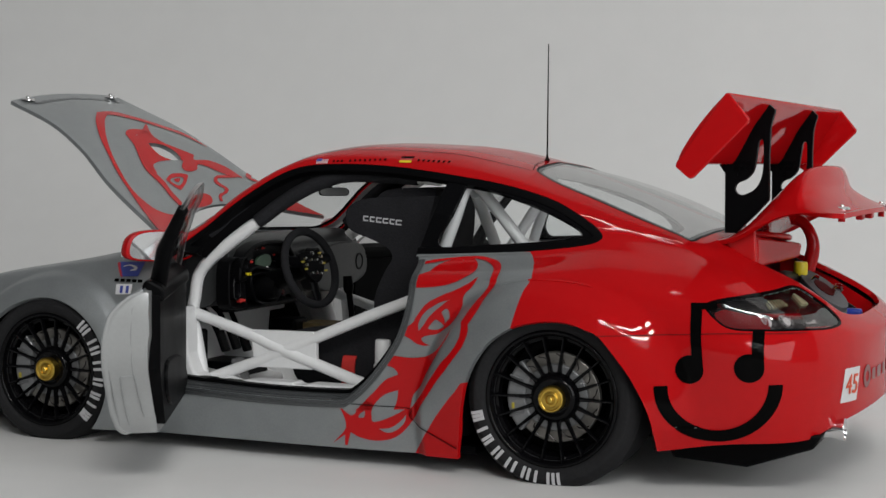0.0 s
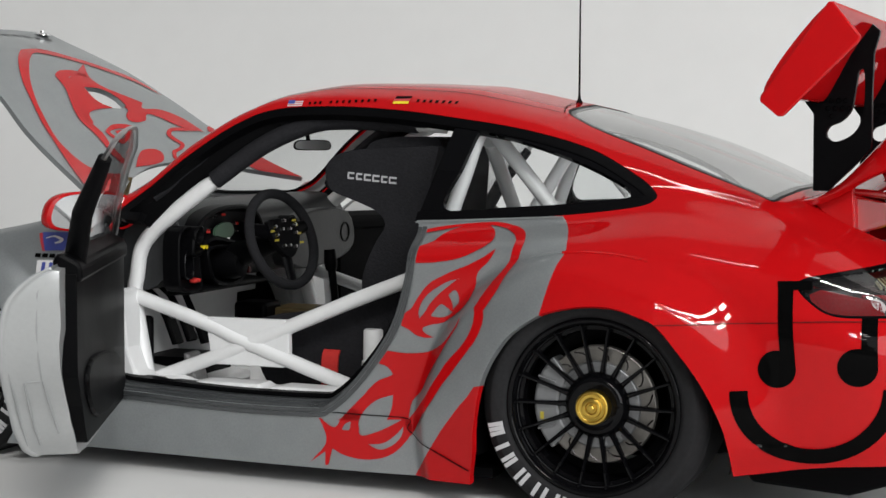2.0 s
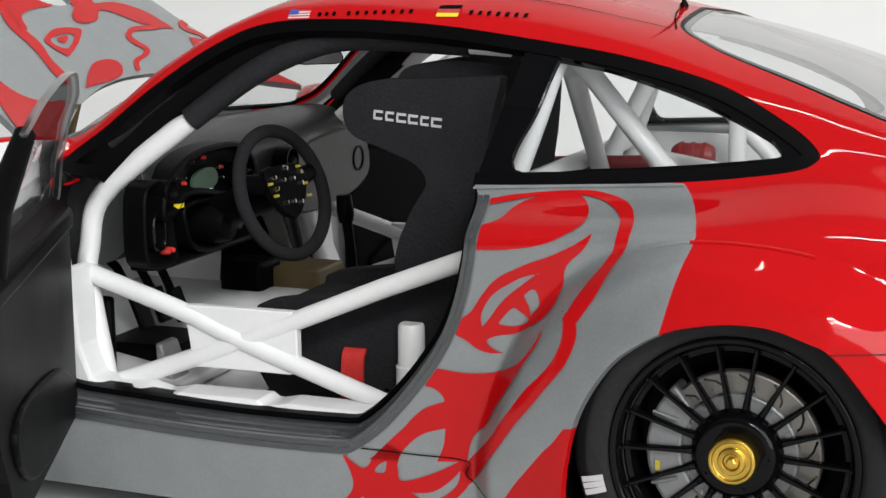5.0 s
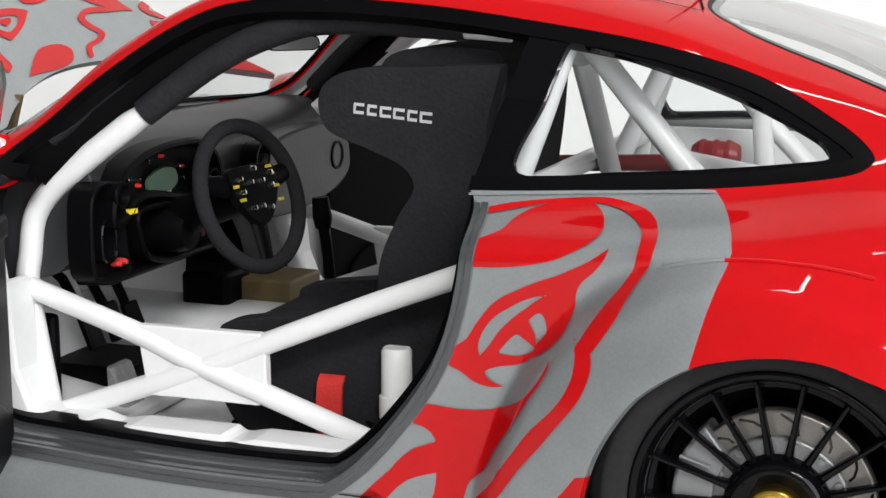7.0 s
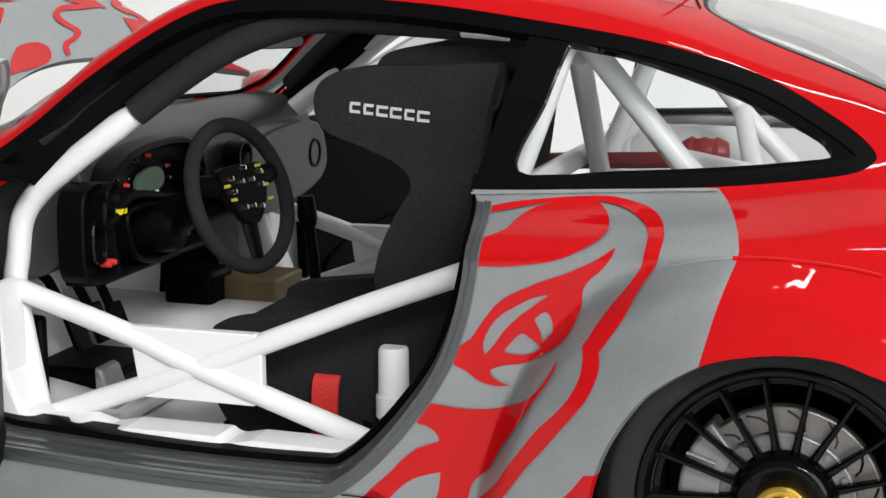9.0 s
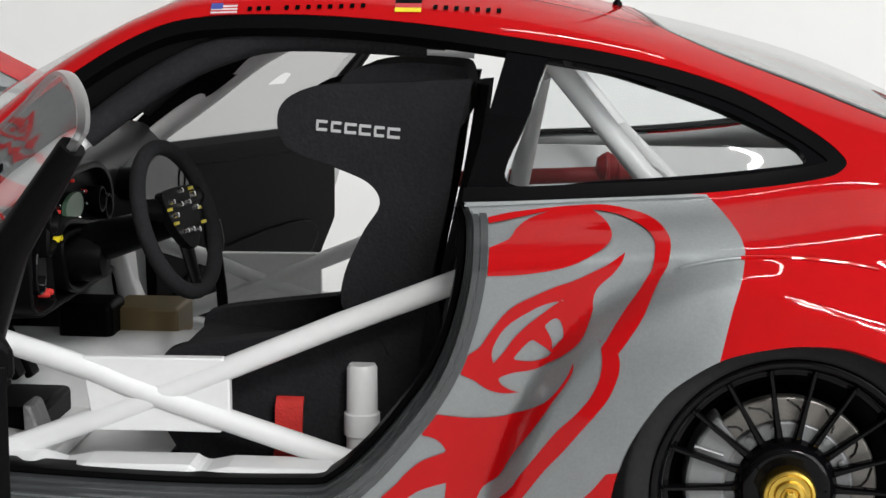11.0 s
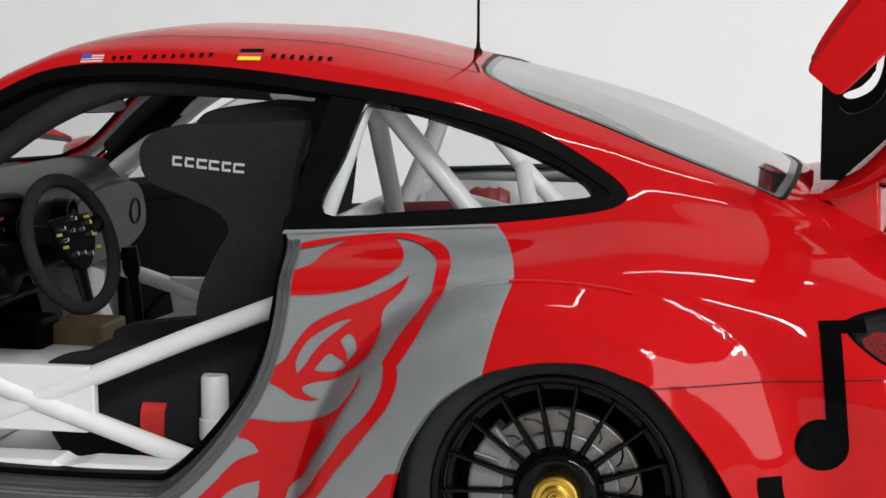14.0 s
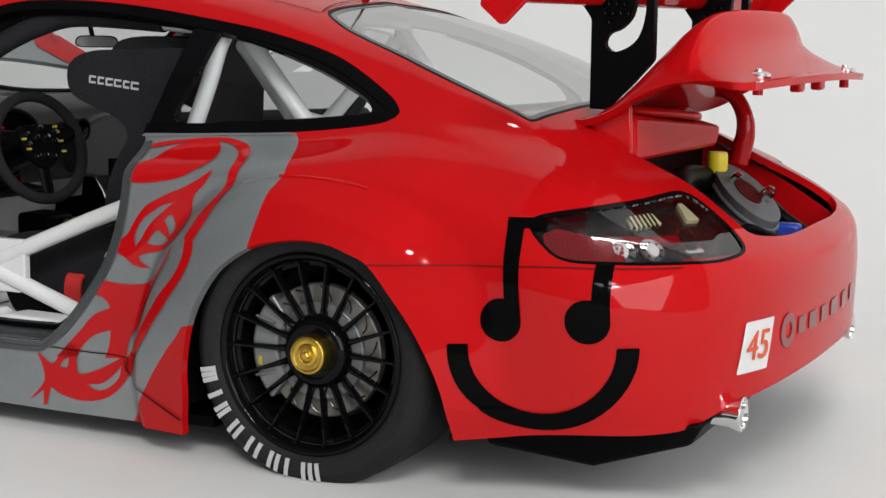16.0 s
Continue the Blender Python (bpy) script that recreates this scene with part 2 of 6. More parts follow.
def split(geo, f):
    """Cuts faces along f = 0. Returns the geometry with f < 0 and the one with f > 0, on shared vertices."""
    V, faces = [tuple(v) for v in geo[0]], geo[1]
    tags = geo[2] if len(geo) > 2 else [0] * len(faces)
    f = np.where(np.abs(f) < 1e-6, 1e-6, f)
    cache = {}
    neg, pos, tn, tp = [], [], [], []

    def cut(i, j):
        key = (min(i, j), max(i, j))
        if key not in cache:
            s = f[i] / (f[i] - f[j])
            cache[key] = len(V)
            V.append(tuple(a + s * (b - a) for a, b in zip(V[i], V[j])))
        return cache[key]

    sign = f < 0
    for face, tag in zip(faces, tags):
        n = sum(sign[i] for i in face)
        if n == len(face):
            neg.append(face), tn.append(tag)
        elif n == 0:
            pos.append(face), tp.append(tag)
        else:
            a, b = [], []
            for i, j in zip(face, face[1:] + face[:1]):
                (a if sign[i] else b).append(i)
                if sign[i] != sign[j]:
                    c = cut(i, j)
                    a.append(c), b.append(c)
            if len(a) > 2:
                neg.append(tuple(a)), tn.append(tag)
            if len(b) > 2:
                pos.append(tuple(b)), tp.append(tag)
    V = np.array(V)
    return (V, neg, tn), (V, pos, tp)


def tidy(geo):
    """Drops the vertices that no face uses."""
    used = sorted({i for f in geo[1] for i in f})
    back = {j: i for i, j in enumerate(used)}
    return (np.asarray(geo[0])[used], [tuple(back[i] for i in f) for f in geo[1]], *geo[2:])


def grid(rows, closed=False):
    """Faces over rows of points. closed: the last point of a row joins its first."""
    rows = np.asarray(rows, float)
    r, c = rows.shape[:2]
    faces = []
    for i in range(r - 1):
        for j in range(c if closed else c - 1):
            k = (j + 1) % c
            faces.append((i * c + j, i * c + k, (i + 1) * c + k, (i + 1) * c + j))
    return rows.reshape(-1, 3), faces


def moved(geo, m):
    return ([tuple(m @ Vector(v)) for v in geo[0]], *geo[1:])


def tube(points, r, n=14, rounded=0, caps=True):
    """A round bar along points. rounded: steps by which its bends are softened."""
    p = smooth_loop(points, rounded, False) if rounded else np.array(points, float)
    rad = np.broadcast_to(np.asarray(r, float), (len(points),))
    rad = np.interp(np.linspace(0, 1, len(p)), np.linspace(0, 1, len(points)), rad)
    t = np.gradient(p, axis=0)
    t /= np.linalg.norm(t, axis=1)[:, None]
    side = np.cross(t[0], (0, 0, 1) if abs(t[0][2]) < 0.9 else (1, 0, 0))
    rows = []
    for q, d, k in zip(p, t, rad):
        side = side - d * (side @ d)
        side /= np.linalg.norm(side)
        up = np.cross(d, side)
        rows.append([q + k * (math.cos(a) * side + math.sin(a) * up) for a in np.linspace(0, 2 * math.pi, n, endpoint=False)])
    V, faces = grid(rows, True)
    if caps:
        faces += [tuple(range(n - 1, -1, -1)), tuple(len(V) - n + i for i in range(n))]
    return V, faces


def lathe(profile, n=48, axis="y", at=(0, 0, 0)):
    """A turned body from (radius, along) pairs."""
    rows = []
    for r, h in profile:
        ring = []
        for a in np.linspace(0, 2 * math.pi, n, endpoint=False):
            c, s = r * math.cos(a), r * math.sin(a)
            q = {"y": (c, h, s), "z": (c, s, h), "x": (h, c, s)}[axis]
            ring.append([q[i] + at[i] for i in range(3)])
        rows.append(ring)
    return grid(rows, True)


def prism(outline, lo, hi, axis="y"):
    """A slab: an outline in the plane across axis, from lo to hi along it. Outline points: (x, z) for y, (x, y) for z, (y, z) for x."""
    def put(p, h):
        return {"y": (p[0], h, p[1]), "z": (p[0], p[1], h), "x": (h, p[0], p[1])}[axis]
    n = len(outline)
    V = [put(p, lo) for p in outline] + [put(p, hi) for p in outline]
    faces = [tuple(range(n)), tuple(range(2 * n - 1, n - 1, -1))]
    faces += [(i, i + n, (i + 1) % n + n, (i + 1) % n) for i in range(n)]
    bm = bmesh.new()
    vs = [bm.verts.new(v) for v in V]
    for f in faces:
        bm.faces.new([vs[i] for i in f])
    bmesh.ops.recalc_face_normals(bm, faces=bm.faces)
    bmesh.ops.triangulate(bm, faces=[f for f in bm.faces if len(f.verts) > 4])
    bm.verts.index_update()
    out = [tuple(v.co) for v in bm.verts], [tuple(v.index for v in f.verts) for f in bm.faces]
    bm.free()
    return out


def block(x, y, z, sx, sy, sz, m=None):
    a, b, c = sx / 2, sy / 2, sz / 2
    V = [(x + i * a, y + j * b, z + k * c) for i in (-1, 1) for j in (-1, 1) for k in (-1, 1)]
    faces = [(0, 1, 3, 2), (4, 6, 7, 5), (0, 4, 5, 1), (2, 3, 7, 6), (0, 2, 6, 4), (1, 5, 7, 3)]
    return moved((V, faces), m) if m else (V, faces)


# ---------------------------------------------------------------- room and sheet (real metres)
ROOM = 1 / K


def sweep():
    """The white sheet: flat under the car, bent up behind it."""
    prof = [(-1.2, 0.0), (-0.6, 0.0), (0.0, 0.0), (0.11, 0.0)]
    prof += [(0.11 + 0.14 * math.sin(a), 0.14 - 0.14 * math.cos(a)) for a in np.linspace(0.1, math.pi / 2, 14)]
    prof += [(0.25, 0.5), (0.25, 1.1)]
    return grid([[(x * ROOM, y * ROOM, z * ROOM) for x in np.linspace(-1.4, 1.6, 13)] for y, z in prof])


WALL = material("wall_paint", (0.35, 0.34, 0.33), 0.8, 0, 0, 0.05, 2, 0.05, 120)
for wall, (x, y, sx, sy) in {"wall_south": (0.1, -1.5, 3.6, 0.1), "wall_west": (-1.65, -0.55, 0.1, 1.8), "wall_east": (1.85, -0.55, 0.1, 1.8)}.items():
    tagged(part(wall, block(x * ROOM, y * ROOM, 0.7 * ROOM, sx * ROOM, sy * ROOM, 1.5 * ROOM), WALL, smooth=False), "plain painted wall of the room", "wall", kind="structure")
ground = tagged(part("ground", sweep(), SHEET, solid=0.02), "plain white sheet curving up behind the model car", "backdrop", kind="structure")

# ---------------------------------------------------------------- the car's skin
# Lines along the car, from the sill (0) to the middle of the roof (8): half width and height by distance behind the front axle.
XE, XF = 3.50, -0.98
WIDTH = [
    pchip([-0.95, 0.0, 0.45, 1.5, 1.75, 2.0, 2.8, 3.5], [0.80, 0.88, 0.88, 0.90, 0.895, 0.87, 0.92, 0.93]),
    pchip([-0.95, 0.0, 0.45, 1.5, 2.0, 2.4, 2.8, 3.5], [0.86, 0.90, 0.885, 0.893, 0.90, 0.92, 0.955, 0.97]),
    pchip([-0.95, 0.0, 0.45, 0.75, 1.5, 1.7, 2.0, 2.4, 2.8, 3.2, 3.5], [0.86, 0.885, 0.865, 0.885, 0.892, 0.896, 0.908, 0.915, 0.945, 0.995, 0.99]),
    pchip([-0.95, 0.0, 0.45, 0.75, 1.7, 2.0, 2.25, 2.6, 3.0, 3.5], [0.82, 0.83, 0.83, 0.875, 0.896, 0.905, 0.918, 0.91, 0.90, 0.90]),
    pchip([-0.95, -0.2, 0.35, 0.6, 1.7, 2.2, 2.47, 2.75, 3.0, 3.5], [0.72, 0.74, 0.745, 0.77, 0.772, 0.752, 0.735, 0.745, 0.76, 0.76]),
    pchip([-0.95, -0.2, 0.35, 0.6, 0.85, 1.14, 1.7, 2.2, 2.47, 2.75, 3.0, 3.5], [0.6, 0.62, 0.66, 0.755, 0.725, 0.68, 0.69, 0.69, 0.675, 0.65, 0.62, 0.62]),
    pchip([-0.95, -0.2, 0.35, 0.6, 0.84, 1.0, 1.14, 1.34, 1.8, 2.04, 2.25, 2.5, 2.75, 2.85, 3.0, 3.5], [0.45, 0.46, 0.54, 0.73, 0.65, 0.60, 0.57, 0.56, 0.58, 0.59, 0.605, 0.605, 0.60, 0.572, 0.49, 0.46]),
    pchip([-0.95, 0.35, 0.6, 1.14, 2.0, 2.5, 3.0, 3.5], [0.25, 0.3, 0.40, 0.36, 0.38, 0.38, 0.28, 0.24]),
    pchip([-1, 4], [0.0, 0.0]),
]
HEIGHT = [
    pchip([-0.95, 0.45, 2.0, 2.4, 2.8, 3.06, 3.3, 3.4, 3.5], [0.12, 0.085, 0.092, 0.13, 0.188, 0.225, 0.24, 0.29, 0.33]),
    pchip([-1, 2.8, 3.3, 3.5], [0.32, 0.32, 0.34, 0.40]),
    pchip([-0.95, -0.5, 0.0, 1.0, 2.8, 3.5], [0.42, 0.52, 0.56, 0.58, 0.58, 0.50]),
    pchip([-0.95, -0.5, 0.0, 0.45, 1.5, 1.7, 2.0, 2.2, 2.5, 2.75, 3.0, 3.3, 3.45, 3.5], [0.48, 0.64, 0.70, 0.72, 0.755, 0.762, 0.785, 0.798, 0.79, 0.755, 0.715, 0.68, 0.62, 0.58]),
    pchip([-0.95, -0.5, 0.0, 0.35, 0.6, 1.0, 1.7, 2.2, 2.47, 2.75, 3.0, 3.3, 3.45, 3.5], [0.5, 0.70, 0.785, 0.83, 0.855, 0.865, 0.872, 0.90, 0.93, 0.885, 0.82, 0.72, 0.64, 0.6]),
    pchip([-0.95, -0.5, 0.0, 0.35, 0.6, 0.85, 1.14, 1.34, 1.8, 2.25, 2.5, 2.75, 3.0, 3.3, 3.45, 3.5], [0.5, 0.71, 0.80, 0.86, 0.88, 1.0, 1.075, 1.085, 1.065, 1.03, 0.985, 0.935, 0.86, 0.74, 0.65, 0.61]),
    pchip([-0.95, -0.5, 0.0, 0.35, 0.6, 0.84, 1.0, 1.14, 1.34, 1.57, 1.8, 2.04, 2.25, 2.4, 2.5, 2.75, 3.0, 3.3, 3.45, 3.5], [0.5, 0.72, 0.80, 0.88, 0.92, 1.12, 1.222, 1.272, 1.285, 1.272, 1.245, 1.200, 1.130, 1.083, 1.050, 0.976, 0.882, 0.75, 0.655, 0.615]),
    pchip([-0.95, -0.5, 0.0, 0.35, 0.6, 0.84, 1.0, 1.14, 1.34, 1.7, 2.04, 2.25, 2.5, 2.8, 3.0, 3.3, 3.45, 3.5], [0.5, 0.73, 0.82, 0.91, 1.04, 1.17, 1.255, 1.305, 1.328, 1.315, 1.250, 1.203, 1.130, 1.010, 0.905, 0.755, 0.66, 0.62]),
    pchip([-0.95, -0.5, 0.0, 0.3, 0.6, 0.75, 1.0, 1.14, 1.34, 1.7, 2.04, 2.25, 2.5, 2.8, 3.0, 3.3, 3.45, 3.5], [0.5, 0.74, 0.84, 0.93, 1.10, 1.18, 1.285, 1.325, 1.342, 1.33, 1.270, 1.225, 1.155, 1.025, 0.915, 0.76, 0.665, 0.62]),
]
WHEEL_R, WHEEL_F = (2.36, 0.28), (0.0, 0.30)


def crease(turn):
    """Radius of the edge of the rear flare, by the angle round the wheel."""
    return float(np.interp(turn, [0, 48, 53, 57, 64, 70, 75, 82, 89, 97, 104, 110, 118, 125, 133, 149, 159, 169, 176, 200], [0.565, 0.560, 0.556, 0.551, 0.543, 0.537, 0.531, 0.528, 0.528, 0.534, 0.542, 0.549, 0.558, 0.565, 0.567, 0.574, 0.575, 0.581, 0.595, 0.61]))


def flare(x, z):
    """How far the arches stand out of the side."""
    out = 0.0
    r = math.hypot(x - WHEEL_R[0], z - WHEEL_R[1])
    turn = math.degrees(math.atan2(z - WHEEL_R[1], x - WHEEL_R[0])) % 360
    rim = crease(turn)
    s = min(max((rim - r) / (rim - 0.36), 0), 1)
    lean = min(max((3.0 - x) / 0.45, 0), 1)
    ledge = min(max((rim - r) / float(np.interp(turn, [50, 80, 104, 130, 160], [0.13, 0.09, 0.042, 0.055, 0.060])), 0), 1)
    out += (0.034 * ledge * ledge * (3 - 2 * ledge) + 0.071 * s ** 0.8) * lean
    r = math.hypot(x - WHEEL_F[0], z - WHEEL_F[1])
    s = min(max((0.46 - r) / (0.46 - 0.35), 0), 1)
    ledge = min(max((0.46 - r) / 0.028, 0), 1)
    return out + 0.026 * ledge * ledge * (3 - 2 * ledge) + 0.034 * s ** 0.75


def end_round(x):
    """The plan's rounded corners at both ends."""
    if x > 2.6:
        return max(1 - ((x - 2.6) / (XE - 2.6)) ** 5, 0) ** 0.42
    if x < -0.3:
        return max(1 - ((-0.3 - x) / (-0.3 - XF)) ** 3, 0) ** 0.45
    return 1.0


def section(x, n=13):
    """Half a cross-section, from the sill to the middle of the roof."""
    k = end_round(x)
    pts = np.array([(w(x) * k, h(x)) for w, h in zip(WIDTH, HEIGHT)])
    i = np.arange(9)
    fy, fz = pchip(i, pts[:, 0]), pchip(i, pts[:, 1])
    s = np.linspace(0, 8, 8 * n + 1)
    return np.stack([fy(s), fz(s)], 1)


def skin():
    xs = np.concatenate([XF + 0.7 * (1 - np.cos(np.linspace(0, math.pi / 2, 24)[:-1])), np.arange(XF + 0.7, 1.70, 0.0125), np.arange(1.70, 1.84, 0.0075), np.arange(1.84, 2.24, 0.0052), np.arange(2.24, 2.82, 0.0078), np.arange(2.82, 2.9, 0.0115), XE - 0.6 * (1 - np.sin(np.linspace(0, math.pi / 2, 46)))])
    rows = []
    for x in xs:
        half = section(x)
        left = [(x, -(y + flare(x, z) * (z < 0.9) * end_round(x)), z) for y, z in half]
        rows.append(left + [(a, -b, c) for a, b, c in reversed(left[:-1])])
    return grid(rows)


FULL = skin()
SV = np.array(FULL[0])

# Outlines in the side view (x, z).
DLO = smooth_loop([(0.60, 0.868), (0.72, 0.985), (0.85, 1.092), (1.0, 1.192), (1.13, 1.238), (1.34, 1.248), (1.57, 1.236), (1.80, 1.208), (2.04, 1.170), (2.25, 1.112), (2.40, 1.035),
                   (2.468, 0.985), (2.472, 0.958), (2.41, 0.935), (2.2, 0.908), (1.95, 0.893), (1.71, 0.882), (1.3, 0.872), (0.9, 0.862)], 6)
DOORWAY = smooth_loop([(0.60, 0.90), (0.95, 0.92), (1.3, 0.92), (1.60, 0.91), (1.712, 0.885), (1.74, 0.80), (1.722, 0.67), (1.68, 0.55), (1.612, 0.446), (1.533, 0.352), (1.46, 0.292), (1.40, 0.278),
                       (1.11, 0.274), (0.80, 0.285), (0.62, 0.30), (0.555, 0.36), (0.54, 0.55), (0.55, 0.78)], 6)
ARCH_R = smooth_loop([(1.995, 0.22), (2.013, 0.359), (2.026, 0.415), (2.046, 0.464), (2.082, 0.523), (2.125, 0.572), (2.21, 0.627), (2.297, 0.651), (2.37, 0.659), (2.437, 0.655), (2.50, 0.636), (2.557, 0.612), (2.622, 0.540), (2.68, 0.465), (2.728, 0.382), (2.762, 0.296), (2.780, 0.177), (2.80, 0.0), (2.4, -0.2), (2.01, 0.0)], 6)
ARCH_F = [(0.34 * math.cos(a), 0.308 + 0.34 * math.sin(a)) for a in np.linspace(-0.7, math.pi + 0.7, 40)] + [(-0.26, -0.2), (0.26, -0.2)]

car = tagged(new("model_car"), "red and silver racing coupe scale model, doors and lids open", "model car")


def plan(v):
    return np.stack([v[:, 0], np.abs(v[:, 1])], 1)


def top(v):
    return v[:, :2]


def side(v):
    return np.stack([v[:, 0], v[:, 2]], 1)


def corner(v):
    """Seen from behind at 45 degrees."""
    return np.stack([(v[:, 0] - np.abs(v[:, 1])) * 0.7071, v[:, 2]], 1)


def back(v):
    return v[:, 1:]


def cut_where(geo, outline, view, where):
    """Takes an outline out of the skin, only where the mask holds. Returns what is left and what was taken out."""
    V = np.asarray(geo[0])
    f = np.where(where(V), sdf(outline)(view(V)), 1.0)
    inside, outside = split(geo, f)
    return outside, inside


WINDSCREEN = smooth_loop([(0.37, -0.3), (0.37, 0.0), (0.39, 0.35), (0.50, 0.64), (0.58, 0.69), (0.70, 0.66), (0.84, 0.605), (1.00, 0.545), (1.06, 0.50), (1.05, 0.35), (1.03, 0.0), (1.03, -0.3)], 6)
BACKLIGHT = smooth_loop([(2.07, -0.3), (2.07, 0.0), (2.085, 0.25), (2.11, 0.43), (2.18, 0.50), (2.26, 0.53), (2.4, 0.55), (2.62, 0.577), (2.74, 0.588), (2.80, 0.590), (2.818, 0.572), (2.828, 0.52), (2.85, 0.36), (2.87, 0.0), (2.87, -0.3)], 6)
ENGINE_HOLE = smooth_loop([(2.93, -0.3), (2.93, 0.0), (2.93, 0.35), (2.96, 0.42), (3.1, 0.425), (3.2, 0.43), (3.33, 0.49), (3.385, 0.48), (3.425, 0.3), (3.437, 0.0), (3.437, -0.3)], 6)
BONNET_HOLE = smooth_loop([(0.31, -0.3), (0.31, 0.0), (0.30, 0.45), (0.24, 0.62), (0.05, 0.62), (-0.35, 0.56), (-0.66, 0.42), (-0.72, 0.2), (-0.74, 0.0), (-0.74, -0.3)], 6)
TAIL_LAMP = smooth_loop([(1.443, 0.728), (1.476, 0.753), (1.60, 0.774), (1.74, 0.788), (1.90, 0.795), (1.955, 0.752), (1.985, 0.672), (1.886, 0.650), (1.753, 0.650), (1.60, 0.650), (1.492, 0.653), (1.455, 0.686)], 6)
SILVER_AREA = [(-1.3, -0.3), (2.2, -0.3), (2.18, 0.4), (2.196, 0.58)] + [(2.208, 0.63), (2.219, 0.676), (2.23, 0.72), (2.244, 0.764), (2.255, 0.799), (2.258, 0.818), (2.251, 0.842), (2.235, 0.865), (2.216, 0.885), (2.199, 0.901)] + [(2.197, 0.905), (1.9, 0.905), (0.66, 0.893), (0.58, 0.88), (0.48, 0.888), (0.42, 0.95), (0.0, 1.0), (-1.3, 1.0)]
LOWER_PATCH = [(1.765, 0.05)] + [(1.769, 0.098), (1.817, 0.156), (1.883, 0.254), (1.951, 0.339), (1.975, 0.363), (2.002, 0.4)] + [(2.10, 0.42), (2.10, 0.05)]


shell = (SV, FULL[1])
flank = lambda v: np.abs(v[:, 1]) > 0.5  # noqa: E731
shell, dlo_skin = cut_where(shell, DLO, side, lambda v: (np.abs(v[:, 1]) > 0.5) & (v[:, 2] > 0.8))
shell, door_skin = cut_where(shell, DOORWAY, side, flank)
shell, _ = cut_where(shell, ARCH_R, side, flank)
shell, _ = cut_where(shell, ARCH_F, side, flank)
shell, screen_skin = cut_where(shell, WINDSCREEN, plan, lambda v: v[:, 2] > 0.87)
shell, backlight_skin = cut_where(shell, BACKLIGHT, plan, lambda v: v[:, 2] > 0.85)
shell, lid_skin = cut_where(shell, ENGINE_HOLE, plan, lambda v: v[:, 2] > 0.6)
shell, bonnet_skin = cut_where(shell, BONNET_HOLE, plan, lambda v: v[:, 2] > 0.55)
shell, lamp_skin = cut_where(shell, TAIL_LAMP, corner, lambda v: (v[:, 0] > 2.9) & (np.abs(v[:, 1]) > 0.4))
silver, red = split((shell[0], shell[1]), sdf(SILVER_AREA)(side(np.asarray(shell[0]))))
patch, silver = split((silver[0], silver[1]), sdf(LOWER_PATCH)(side(np.asarray(silver[0]))))
body_geo = tidy((patch[0], red[1] + patch[1] + silver[1], [0] * (len(red[1]) + len(patch[1])) + [1] * len(silver[1])))
body = part("body", body_geo, [RED, SILVER, WHITE], car, solid=0.022, inner=2)
tagged(body, "glossy red bodyshell with silver front and flanks")


def offset_skin(geo, d):
    """The same skin moved along its normals by d."""
    geo = tidy(geo)
    return np.asarray(geo[0], float) + outward(geo) * d, geo[1]


def fine(keep, n=4):
    """The part of the whole skin where keep(middle of face) holds, cut n times finer."""
    faces = np.array(FULL[1])
    mid = SV[faces].mean(1)
    V, F = [], []
    w = np.linspace(0, 1, n + 1)
    for a, b, c, d in SV[faces[keep(mid)]]:
        base = len(V)
        for s in w:
            for t in w:
                V.append((1 - s) * ((1 - t) * a + t * b) + s * ((1 - t) * d + t * c))
        F += [(base + i * (n + 1) + j, base + i * (n + 1) + j + 1, base + (i + 1) * (n + 1) + j + 1, base + (i + 1) * (n + 1) + j) for i in range(n) for j in range(n)]
    V = np.array(V)
    _, first, back_ = np.unique(V.round(5), axis=0, return_index=True, return_inverse=True)
    back_ = back_.ravel()
    return V[first], [tuple(int(back_[i]) for i in f) for f in F]


def sticker(name, outline, mat, view=side, left=True, holes=(), lift=0.003, label="", parent=None, box=None, n=4, clear_of=(), gap=()):
    """A film on the skin inside an outline, cut free of holes and of openings."""
    o = np.asarray(outline, float)
    lo, hi = o.min(0) - 0.03, o.max(0) + 0.03

    def keep(m):
        p = view(m)
        ok = (p > lo).all(1) & (p < hi).all(1)
        ok &= (m[:, 1] < 0) if left else (m[:, 1] > 0) if left is False else True
        return ok & box(m) if box else ok
    geo = fine(keep, n)
    p = view(geo[0])
    f = sdf(o)(p)
    for h in holes:
        f = np.maximum(f, -sdf(h)(p))
    for h, d in zip(clear_of, gap):
        f = np.maximum(f, d - sdf(h)(side(geo[0])))
    inner, _ = split(geo, f)
    inner = tidy((inner[0], inner[1]))
    if not inner[1]:
        return None
    return part(name, offset_skin(inner, lift), mat, parent or body, label)


def stroke(points, n=5):
    """An outline round a brush stroke: points with half widths."""
    p = smooth_loop(points, n, False)
    t = np.gradient(p[:, :2], axis=0)
    t /= np.linalg.norm(t, axis=1)[:, None]
    q = np.stack([-t[:, 1], t[:, 0]], 1) * p[:, 2:3]
    return np.concatenate([p[:, :2] + q, (p[:, :2] - q)[::-1]])


def ring_of(geo, outline, inset, view):
    """A band of the given width along the inside of an outline, and what it encloses."""
    inner, band = split((geo[0], geo[1]), sdf(outline)(view(np.asarray(geo[0]))) + inset)
    return band, inner


